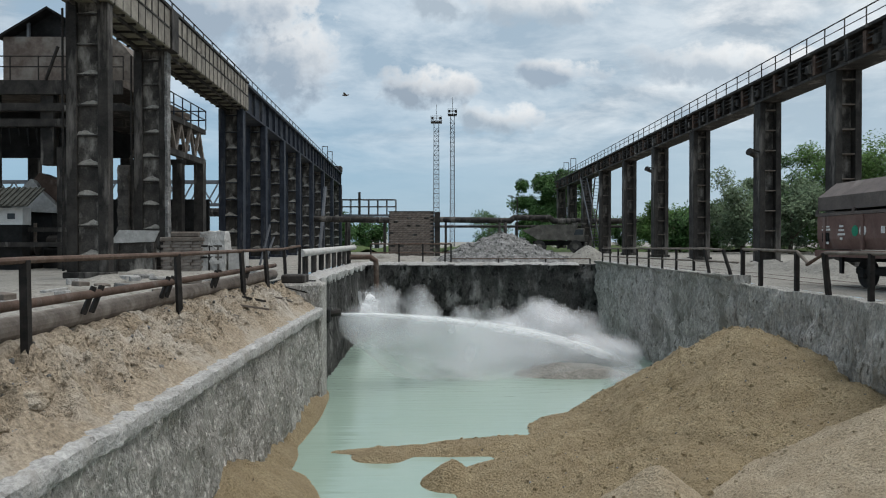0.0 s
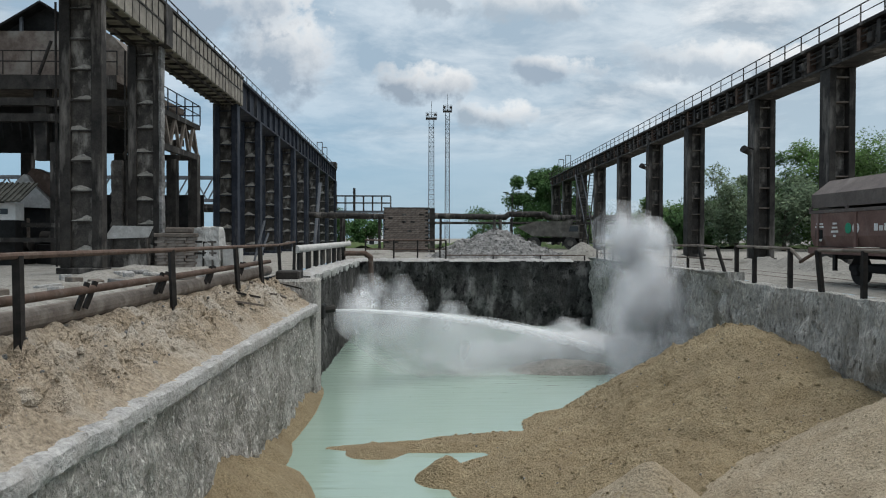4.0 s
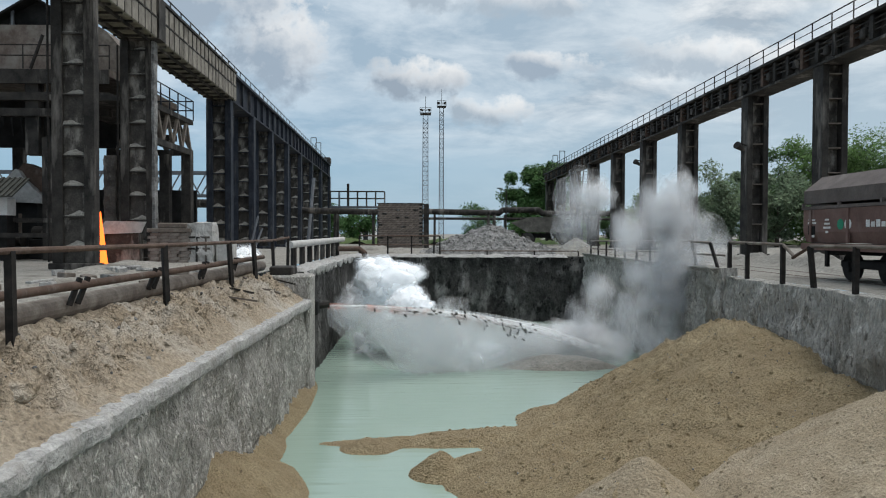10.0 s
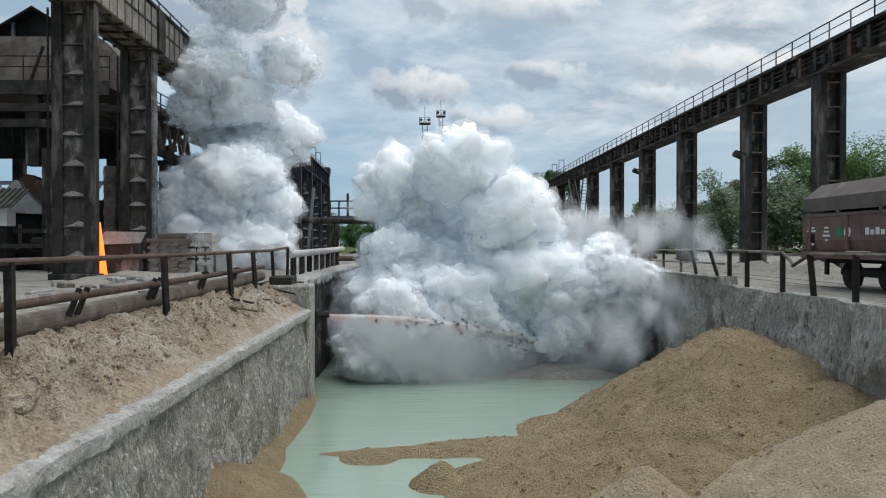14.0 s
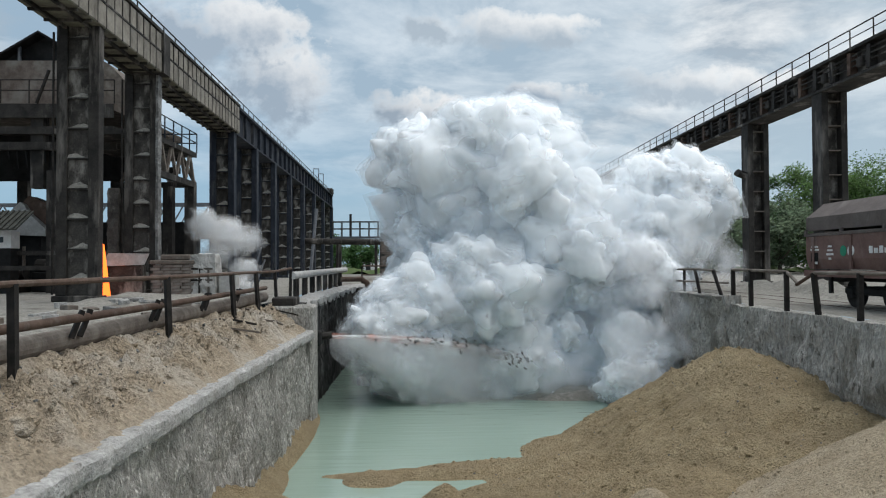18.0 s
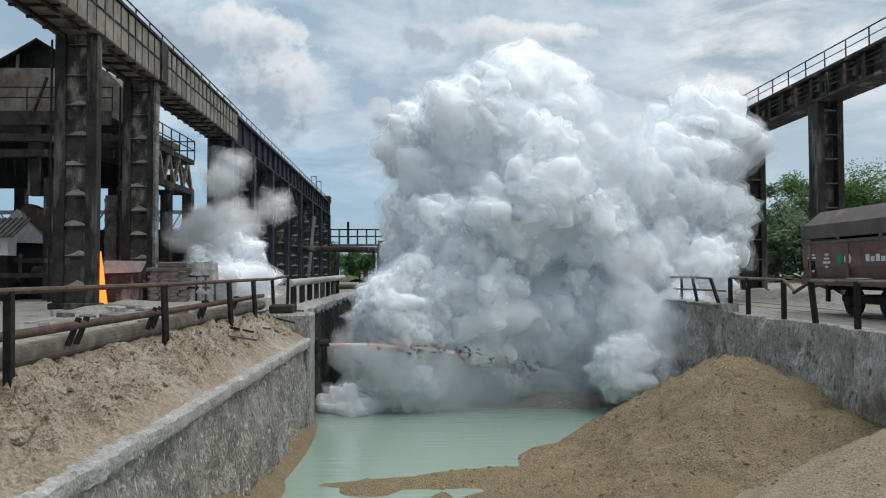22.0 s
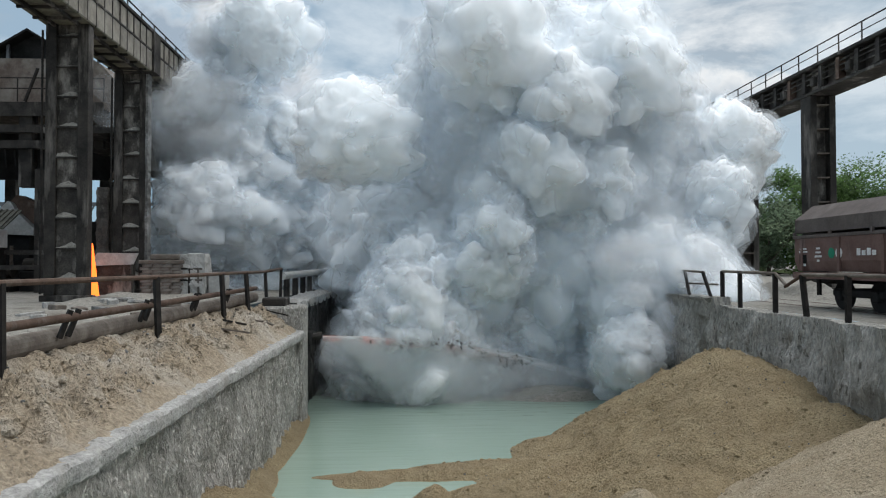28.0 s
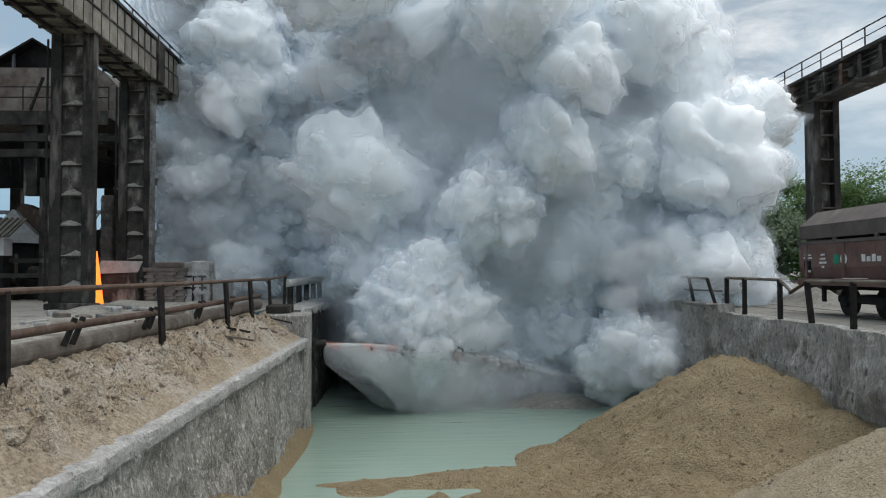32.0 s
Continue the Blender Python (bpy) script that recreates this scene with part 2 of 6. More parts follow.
def leaf_material(name, a, b):
    m = surface(name, a, b, 0.35, 0.75, 0.0, 3.0, vary=0.0)
    nt = m.node_tree
    bsdf = nt.nodes["Principled BSDF"]
    geo = nt.nodes.new("ShaderNodeNewGeometry")
    mr = nt.nodes.new("ShaderNodeMapRange")
    mr.inputs[3].default_value, mr.inputs[4].default_value = 0.55, 1.5
    nt.links.new(geo.outputs["Random Per Island"], mr.inputs[0])
    hsv = nt.nodes.new("ShaderNodeHueSaturation")
    nt.links.new(mr.outputs[0], hsv.inputs["Value"])
    src = bsdf.inputs["Base Color"].links[0].from_socket
    nt.links.new(src, hsv.inputs["Color"])
    nt.links.new(hsv.outputs[0], bsdf.inputs["Base Color"])
    return m


M_LEAF = leaf_material("leaves_green", (0.06, 0.125, 0.03), (0.105, 0.19, 0.048))
M_LEAFD = leaf_material("leaves_dark", (0.032, 0.085, 0.024), (0.065, 0.13, 0.036))
M_LEAFG = leaf_material("leaves_grey_green", (0.10, 0.15, 0.085), (0.16, 0.21, 0.12))


def water_material():
    m = bpy.data.materials.new("milky_water")
    m.use_nodes = True
    nt = m.node_tree
    N, L = nt.nodes.new, nt.links.new
    bsdf = nt.nodes["Principled BSDF"]
    tc = N("ShaderNodeTexCoord")
    n1 = N("ShaderNodeTexNoise")
    n1.inputs["Scale"].default_value, n1.inputs["Detail"].default_value = 0.12, 3
    L(tc.outputs["Object"], n1.inputs["Vector"])
    mx = N("ShaderNodeMix")
    mx.data_type = "RGBA"
    mx.inputs[6].default_value, mx.inputs[7].default_value = (0.215, 0.305, 0.25, 1), (0.30, 0.38, 0.325, 1)
    L(n1.outputs[0], mx.inputs[0])
    L(mx.outputs[2], bsdf.inputs["Base Color"])
    bsdf.inputs["Roughness"].default_value = 0.06
    bsdf.inputs["IOR"].default_value = 1.42
    mp = N("ShaderNodeMapping")
    mp.inputs["Scale"].default_value = (0.35, 2.6, 1)
    L(tc.outputs["Object"], mp.inputs[0])
    n2 = N("ShaderNodeTexNoise")
    n2.inputs["Scale"].default_value, n2.inputs["Detail"].default_value = 1.3, 3
    L(mp.outputs[0], n2.inputs["Vector"])
    bp = N("ShaderNodeBump")
    bp.inputs["Strength"].default_value, bp.inputs["Distance"].default_value = 0.5, 0.05
    L(n2.outputs[0], bp.inputs["Height"])
    L(bp.outputs[0], bsdf.inputs["Normal"])
    return m


M_WATER = water_material()


def vapour(name, col, cover, gap=None, gap_scale=0.5, soak=0.4, detail=4):
    """White vapour: diffuse and translucent, see-through by a fixed share, and where gap is given by a noise as well."""
    m = bpy.data.materials.new(name)
    m.use_nodes = True
    nt = m.node_tree
    nt.nodes.clear()
    N, L = nt.nodes.new, nt.links.new
    out = N("ShaderNodeOutputMaterial")
    dif, tra, tr = N("ShaderNodeBsdfDiffuse"), N("ShaderNodeBsdfTranslucent"), N("ShaderNodeBsdfTransparent")
    dif.inputs[0].default_value = tra.inputs[0].default_value = (*col, 1)
    # light soaks through vapour: the shading leans towards the open sky
    geo, lift, nrm = N("ShaderNodeNewGeometry"), N("ShaderNodeVectorMath"), N("ShaderNodeVectorMath")
    lift.operation, nrm.operation = "ADD", "NORMALIZE"
    lift.inputs[1].default_value = (0, 0, soak)
    L(geo.outputs["Normal"], lift.inputs[0])
    L(lift.outputs[0], nrm.inputs[0])
    L(nrm.outputs[0], dif.inputs["Normal"])
    body = N("ShaderNodeMixShader")
    body.inputs[0].default_value = 0.5
    L(dif.outputs[0], body.inputs[1])
    L(tra.outputs[0], body.inputs[2])
    if cover >= 1 and not gap:
        L(body.outputs[0], out.inputs[0])
        return m
    mixs = N("ShaderNodeMixShader")
    mixs.inputs[0].default_value = cover
    if gap:
        tc = N("ShaderNodeTexCoord")
        n = N("ShaderNodeTexNoise")
        n.inputs["Scale"].default_value, n.inputs["Detail"].default_value, n.inputs["Roughness"].default_value = gap_scale, detail, 0.5
        L(tc.outputs["Object"], n.inputs["Vector"])
        mr = N("ShaderNodeMapRange")
        L(n.outputs[0], mr.inputs[0])
        mr.inputs[1].default_value, mr.inputs[2].default_value = gap
        mr.inputs[3].default_value, mr.inputs[4].default_value = 0.0, cover
        L(mr.outputs[0], mixs.inputs[0])
    L(tr.outputs[0], mixs.inputs[1])
    L(body.outputs[0], mixs.inputs[2])
    L(mixs.outputs[0], out.inputs[0])
    return m




def billow_material(name, col, reach):
    """Dense steam: light enters it, wanders about a metre and comes out again, so that its folds stay soft."""
    m = bpy.data.materials.new(name)
    m.use_nodes = True
    bsdf = m.node_tree.nodes["Principled BSDF"]
    bsdf.inputs["Base Color"].default_value = (*col, 1)
    bsdf.inputs["Roughness"].default_value = 1.0
    bsdf.inputs["Specular IOR Level"].default_value = 0.0
    bsdf.inputs["Subsurface Weight"].default_value = 1.0
    bsdf.inputs["Subsurface Radius"].default_value = (1.0, 1.0, 1.0)
    bsdf.inputs["Subsurface Scale"].default_value = reach
    return m


M_STEAM = billow_material("steam_dense", (0.885, 0.94, 0.985), 3.0)
M_SOFT2 = vapour("steam_soft_middle", (0.95, 0.97, 0.985), 0.32, (0.2, 0.62), 1.0)
M_HAZE = vapour("steam_haze", (0.95, 0.97, 0.985), 0.26, (0.2, 0.7), 0.7, 0.8)
M_VEIL = vapour("falling_spray", (0.93, 0.96, 0.96), 0.26, (0.15, 0.7), 0.5, 1.2)
M_SOFT3 = vapour("steam_soft_outer", (0.95, 0.97, 0.985), 0.17, (0.25, 0.68), 1.1)
M_WISP = vapour("steam_wisp", (0.95, 0.96, 0.97), 0.105, (0.34, 0.66), 1.1, 1.2, 3)
M_SPRAY = vapour("spray_white", (0.95, 0.965, 0.97), 0.42, (0.2, 0.6), 0.7, 1.2)
M_MIST = vapour("spray_mist", (0.95, 0.965, 0.97), 0.17, (0.22, 0.66), 0.9, 1.2, 3)


def glow_material(name, col, strength):
    m = bpy.data.materials.new(name)
    m.use_nodes = True
    bsdf = m.node_tree.nodes["Principled BSDF"]
    bsdf.inputs["Base Color"].default_value = (*col, 1)
    bsdf.inputs["Emission Color"].default_value = (*col, 1)
    bsdf.inputs["Emission Strength"].default_value = strength
    return m


M_SLAG = glow_material("molten_slag", (1.0, 0.16, 0.02), 2.2)

M_CURTAIN = vapour("loaded_spray", (0.84, 0.87, 0.87), 0.26, (0.25, 0.66), 0.9)


def slag_crust():
    """Slag that rides on the jet: dull brown, glowing in its cracks near the nozzle."""
    m = bpy.data.materials.new("hot_slag_spray")
    m.use_nodes = True
    nt = m.node_tree
    N, L = nt.nodes.new, nt.links.new
    bsdf, out = nt.nodes["Principled BSDF"], nt.nodes["Material Output"]
    bsdf.inputs["Base Color"].default_value = (0.30, 0.22, 0.19, 1)
    bsdf.inputs["Roughness"].default_value = 0.9
    tc, sep, n = N("ShaderNodeTexCoord"), N("ShaderNodeSeparateXYZ"), N("ShaderNodeTexNoise")
    n.inputs["Scale"].default_value, n.inputs["Detail"].default_value = 1.6, 5
    L(tc.outputs["Object"], n.inputs["Vector"])
    L(tc.outputs["Object"], sep.inputs[0])
    cool, hot, mul = N("ShaderNodeMapRange"), N("ShaderNodeMapRange"), N("ShaderNodeMath")
    cool.inputs[1].default_value, cool.inputs[2].default_value, cool.inputs[3].default_value, cool.inputs[4].default_value = -3.7, 2.5, 1.0, 0.0
    L(sep.outputs[0], cool.inputs[0])
    hot.inputs[1].default_value, hot.inputs[2].default_value, hot.inputs[4].default_value = 0.46, 0.68, 0.38
    L(n.outputs[0], hot.inputs[0])
    mul.operation = "MULTIPLY"
    L(cool.outputs[0], mul.inputs[0])
    L(hot.outputs[0], mul.inputs[1])
    bsdf.inputs["Emission Color"].default_value = (0.9, 0.16, 0.06, 1)
    L(mul.outputs[0], bsdf.inputs["Emission Strength"])
    tr, mx, thin = N("ShaderNodeBsdfTransparent"), N("ShaderNodeMixShader"), N("ShaderNodeMapRange")
    thin.inputs[1].default_value, thin.inputs[2].default_value, thin.inputs[4].default_value = 0.40, 0.66, 0.42
    L(n.outputs[0], thin.inputs[0])
    L(thin.outputs[0], mx.inputs[0])
    L(tr.outputs[0], mx.inputs[1])
    L(bsdf.outputs[0], mx.inputs[2])
    L(mx.outputs[0], out.inputs[0])
    return m


M_HOTSPRAY = slag_crust()

# ---------------------------------------------------------------- mesh helpers
def bm_box(bm, x0, x1, y0, y1, z0, z1, bevel=0.0):
    m = Matrix.LocRotScale(((x0 + x1) / 2, (y0 + y1) / 2, (z0 + z1) / 2), None, (abs(x1 - x0), abs(y1 - y0), abs(z1 - z0)))
    got = bmesh.ops.create_cube(bm, size=1, matrix=m)["verts"]
    if bevel:
        edges = {e for v in got for e in v.link_edges}
        bmesh.ops.bevel(bm, geom=list(edges), offset=bevel, segments=1, affect="EDGES")


def bm_bar(bm, a, b, r, n=8, r2=None):
    a, b = Vector(a), Vector(b)
    q = (b - a).to_track_quat("Z", "Y")
    m = Matrix.LocRotScale((a + b) / 2, q, None)
    bmesh.ops.create_cone(bm, cap_ends=True, segments=n, radius1=r, radius2=r if r2 is None else r2, depth=(b - a).length, matrix=m)


def bm_plank(bm, a, b, w, h):
    """A square bar of width w and height h from a to b."""
    a, b = Vector(a), Vector(b)
    q = (b - a).to_track_quat("Y", "Z")
    bmesh.ops.create_cube(bm, size=1, matrix=Matrix.LocRotScale((a + b) / 2, q, (w, (b - a).length, h)))


def bm_prism(bm, pts, y0, y1):
    """Closed profile in x, z drawn out along y."""
    f = [bm.verts.new((x, y0, z)) for x, z in pts]
    g = [bm.verts.new((x, y1, z)) for x, z in pts]
    n = len(pts)
    bm.faces.new(f)
    bm.faces.new(g[::-1])
    for i in range(n):
        bm.faces.new((f[i], g[i], g[(i + 1) % n], f[(i + 1) % n]))
    bmesh.ops.recalc_face_normals(bm, faces=bm.faces)


def mesh_of(bm, name, mat, smooth=False):
    me = bpy.data.meshes.new(name)
    bm.to_mesh(me)
    bm.free()
    me.materials.append(mat)
    if smooth:
        me.shade_smooth()
    return me


def part(name, bm, material, parent=None, label="", smooth=False, at=None):
    ob = new(name, mesh_of(bm, name, material, smooth) if isinstance(bm, bmesh.types.BMesh) else bm)
    if parent:
        ob.parent = parent
    if at:
        ob.matrix_basis = at
    if label:
        tagged(ob, label)
    return ob


def box_part(name, box, material, parent=None, label="", bevel=0.0):
    bm = bmesh.new()
    bm_box(bm, *box, bevel)
    return part(name, bm, material, parent, label)


def bar_part(name, a, b, r, material, parent=None, label="", n=8):
    bm = bmesh.new()
    bm_bar(bm, a, b, r, n)
    return part(name, bm, material, parent, label, smooth=False)


def plank_part(name, a, b, w, h, material, parent=None, label=""):
    bm = bmesh.new()
    bm_plank(bm, a, b, w, h)
    return part(name, bm, material, parent, label)


def thing(name, label, category, at=(0, 0, 0), group="", kind=""):
    ob = new(name)
    ob.location = at
    ob.empty_display_size = 0.3
    return tagged(ob, label, category, group, kind)


def grid_mesh(name, xs, ys, height, mat):
    """A sheet over xs and ys with the height that the function gives."""
    v = [(x, y, height(x, y)) for y in ys for x in xs]
    n = len(xs)
    f = [(j * n + i, j * n + i + 1, (j + 1) * n + i + 1, (j + 1) * n + i) for j in range(len(ys) - 1) for i in range(n - 1)]
    me = bpy.data.meshes.new(name)
    me.from_pydata(v, [], f)
    me.materials.append(mat)
    me.shade_smooth()
    return me


def fbm(x, y, z=0.0, octaves=4):
    return noise.fractal(Vector((x, y, z)), 1.0, 2.0, octaves)


def span(a, b, step):
    n = max(1, round((b - a) / step))
    return [a + (b - a) * i / n for i in range(n + 1)]


# ---------------------------------------------------------------- the pit and the yard
XL, XLF, XR = -4.15, -4.6, 10.7        # inner faces: long wall near, long wall far, wall on the wagon's side
Y0, YB, YF = 2.0, 25.6, 47.0           # near end, break of the long wall, far wall
ZW, ZL = -4.3, -0.92                   # water, low ledge
ZBOT = -10.5


def ground():
    """One sheet to the horizon with the pit cut out of it."""
    bm = bmesh.new()
    xs = [-2500, -300, -60, -30, -6.2, XR + 0.7, 30, 60, 300, 2500]
    ys = [-2500, -300, -40, Y0 - 0.4, YF + 0.9, 60, 90, 150, 400, 2500]
    vs = {}
    for i, x in enumerate(xs):
        for j, y in enumerate(ys):
            vs[i, j] = bm.verts.new((x, y, 0.0))
    for i in range(len(xs) - 1):
        for j in range(len(ys) - 1):
            if i == 4 and j == 3:
                continue
            bm.faces.new((vs[i, j], vs[i + 1, j], vs[i + 1, j + 1], vs[i, j + 1]))
    ob = part("ground", bm, M_YARD)
    tagged(ob, "pale dusty works yard of trodden lime and sand", "ground", kind="structure")


ground()


def lumpy_wall(name, pts, z0, z1, label, mat, out, step=0.35, amp=0.07, thick=0.9, ztop=None):
    """A cast wall along the line pts in plan, its face worn and uneven; out is the way to its back. A slab of real thickness."""
    (xa, ya), (xb, yb) = pts
    length = math.hypot(xb - xa, yb - ya)
    nu, nv = max(2, round(length / step)), max(2, round((z1 - z0) / step))
    ox, oy = out
    v, f = [], []
    for j in range(nv + 1):
        for i in range(nu + 1):
            u = i / nu
            top = z1 if ztop is None else z1 + (ztop - z1) * u
            z = z0 + (top - z0) * j / nv
            x, y = xa + (xb - xa) * u, ya + (yb - ya) * u
            d = amp * fbm(x * 0.9, y * 0.9, z * 0.5) + amp * 0.6 * fbm(x * 3.1 + 7, y * 3.1, z * 0.9) + amp * 0.45 * fbm(x * 8.0 + 7, y * 8.0, z * 2.2, 3) + amp * 0.9 * abs(fbm(x * 4.5 + 3, y * 4.5, z * 0.55 + 9.0, 3))
            zz = z + (0.04 * fbm(x * 1.7, y * 1.7, 3.0) if j == nv else 0)
            v.append((x + ox * d, y + oy * d, zz))
    for j in range(nv):
        for i in range(nu):
            a = j * (nu + 1) + i
            f.append((a, a + 1, a + nu + 2, a + nu + 1))
    # top and back
    base = len(v)
    for i in range(nu + 1):
        u = i / nu
        top = z1 if ztop is None else z1 + (ztop - z1) * u
        x, y = xa + (xb - xa) * u + ox * thick, ya + (yb - ya) * u + oy * thick
        v.append((x, y, top + 0.03 * fbm(x * 1.7, y * 1.7, 3.0)))
        v.append((x, y, z0))
    for i in range(nu):
        a = nv * (nu + 1) + i
        b = base + 2 * i
        f.append((a, a + 1, b + 2, b))
        f.append((b, b + 2, b + 3, b + 1))
    f.append(tuple([j * (nu + 1) for j in range(nv + 1)] + [base, base + 1]))
    f.append(tuple([j * (nu + 1) + nu for j in range(nv + 1)] + [base + 2 * nu, base + 2 * nu + 1]))
    me = bpy.data.meshes.new(name)
    me.from_pydata(v, [], f)
    bm = bmesh.new()
    bm.from_mesh(me)
    bmesh.ops.recalc_face_normals(bm, faces=bm.faces)
    bm.to_mesh(me)
    bm.free()
    me.materials.append(mat)
    me.shade_smooth()
    me.set_sharp_from_angle(angle=radians(40))
    return tagged(new(name, me), label, "pit wall", kind="structure")


lumpy_wall("wall_west", ((XL, Y0), (XL - 0.1, YB)), ZBOT, ZL - 0.22, "grey weathered concrete pit wall with streaks and spalls", M_CONC, (-1, 0), 0.11, 0.17)
lumpy_wall("wall_west_far", ((XLF, YB + 2.2), (XLF, YF)), ZBOT, 0.0, "dark concrete pit wall with a lime crust on top", M_DARKCONC, (-1, 0), 0.4, 0.14, 1.1)
lumpy_wall("wall_north", ((XLF - 1.0, YF), (XR + 0.6, YF)), ZBOT, 0.0, "end wall of the water pit, soot and its shade both in the near-black colour", M_DARKCONC, (0, 1), 0.2, 0.25)
lumpy_wall("wall_east_near", ((XR, Y0), (XR, 25.2)), ZBOT, 0.0, "limed streaked concrete pit wall beside the wagon track, extra light painted into its colour", M_CONC_LIT, (1, 0), 0.13, 0.24, 0.7)
lumpy_wall("wall_east_far", ((XR - 0.35, 25.2), (XR - 0.1, YF)), ZBOT, 0.30, "limed raised part of the pit wall, broken on top, extra light painted into its colour", M_CONC_LIT, (1, 0), 0.13, 0.30, 0.85, 0.06)
lumpy_wall("wall_south", ((XL - 0.9, Y0), (XR + 0.7, Y0)), ZBOT, -0.03, "near end wall of the water pit", M_CONC, (0, -1), 0.8, 0.05, 0.4)


def ledge():
    """Cap of the long near wall: a pale rounded kerb."""
    ys = span(Y0, YB, 0.12)
    prof = [(-0.55, -0.3), (-0.55, 0.02), (-0.25, 0.05), (0.0, 0.04), (0.05, 0.0), (0.065, -0.1), (0.06, -0.2), (0.02, -0.25), (-0.2, -0.3)]
    v, f = [], []
    n = len(prof)
    for y in ys:
        wob = 0.05 * fbm(1.3, y * 0.8) + 0.035 * fbm(5.3, y * 2.7)
        for k, (px, pz) in enumerate(prof):
            v.append((XL + px + wob + 0.045 * fbm(k, y * 4.1), y, ZL + pz + 0.05 * fbm(k * 2.0, y * 3.2, 4.0)))
    for j in range(len(ys) - 1):
        for k in range(n):
            f.append((j * n + k, j * n + (k + 1) % n, (j + 1) * n + (k + 1) % n, (j + 1) * n + k))
    f.append(tuple(range(n)))
    f.append(tuple((len(ys) - 1) * n + k for k in range(n))[::-1])
    me = bpy.data.meshes.new("kerb")
    me.from_pydata(v, [], f)
    me.materials.append(M_LEDGE)
    me.shade_smooth()
    me.set_sharp_from_angle(angle=radians(28))
    tagged(new("kerb", me), "pale rounded concrete kerb along the pit wall", "kerb", kind="structure")


ledge()


def bank_height(x, y):
    """Sand spilled from the yard down to the low ledge."""
    u = min(1.0, max(0.0, (x + 6.15) / (XL - 0.14 + 6.15)))
    u2 = u ** 0.9
    z = 0.06 + (ZL + 0.06 - 0.06) * u2
    ridge = abs(fbm(x * 1.1, y * 1.3)) * 0.55
    z += (0.24 - ridge) * math.sin(math.pi * u) + 0.15 * fbm(x * 3.0, y * 3.0, 2.0) * math.sin(math.pi * min(1, u + 0.12)) ** 0.5
    mid = math.sin(math.pi * min(1.0, u + 0.06))
    z += 0.055 * fbm(x * 7.0, y * 7.0, 9.0) * mid
    # grooves that run down the slope, and broken crusts between them
    g = abs(fbm(x * 0.7 + 4.0, (y + 0.7 * x) * 1.7, 12.0, 3))
    z += (0.46 * g - 0.14) * mid * min(1.0, y / 9.0)
    c = fbm(x * 2.2, y * 2.0, 21.0)
    z += (0.09 if c > 0.18 else 0.0) * mid
    z += 0.20 * abs(fbm(x * 0.5, y * 3.4, 6.0)) * min(1.0, max(0.0, (y - 11.0) / 5.0)) * math.sin(math.pi * min(1.0, u + 0.05)) - 0.03
    return z


bank = new("sand_bank", grid_mesh("sand_bank", span(-6.3, XL - 0.1, 0.05), span(Y0 - 0.4, YB + 0.4, 0.07), bank_height, M_BANK))
tagged(bank, "pale crusted sand bank spilled down to the kerb", "sand bank", kind="stuff")


def pillar():
    """The stub where the low wall ends, and the recess behind it."""
    t = thing("wall_pier", "weathered concrete pier at the end of the low wall", "wall pier", (0, 0, 0), kind="structure")
    bm = bmesh.new()
    bm_box(bm, XL - 1.5, XL + 0.02, YB, YB + 1.3, ZBOT, 0.0, 0.08)
    part("pier_block", bm, M_CONC, t)
    bm = bmesh.new()
    bm_box(bm, XL - 1.45, XL - 0.62, YB + 0.1, YB + 1.1, -0.02, 0.30, 0.05)
    part("cap_stone", bm, M_STEEL, t)
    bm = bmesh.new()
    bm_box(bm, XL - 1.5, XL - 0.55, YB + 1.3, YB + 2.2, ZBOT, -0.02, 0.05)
    # recess painted dark throughout: the shade in it is part of the colour
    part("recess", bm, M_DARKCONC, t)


pillar()


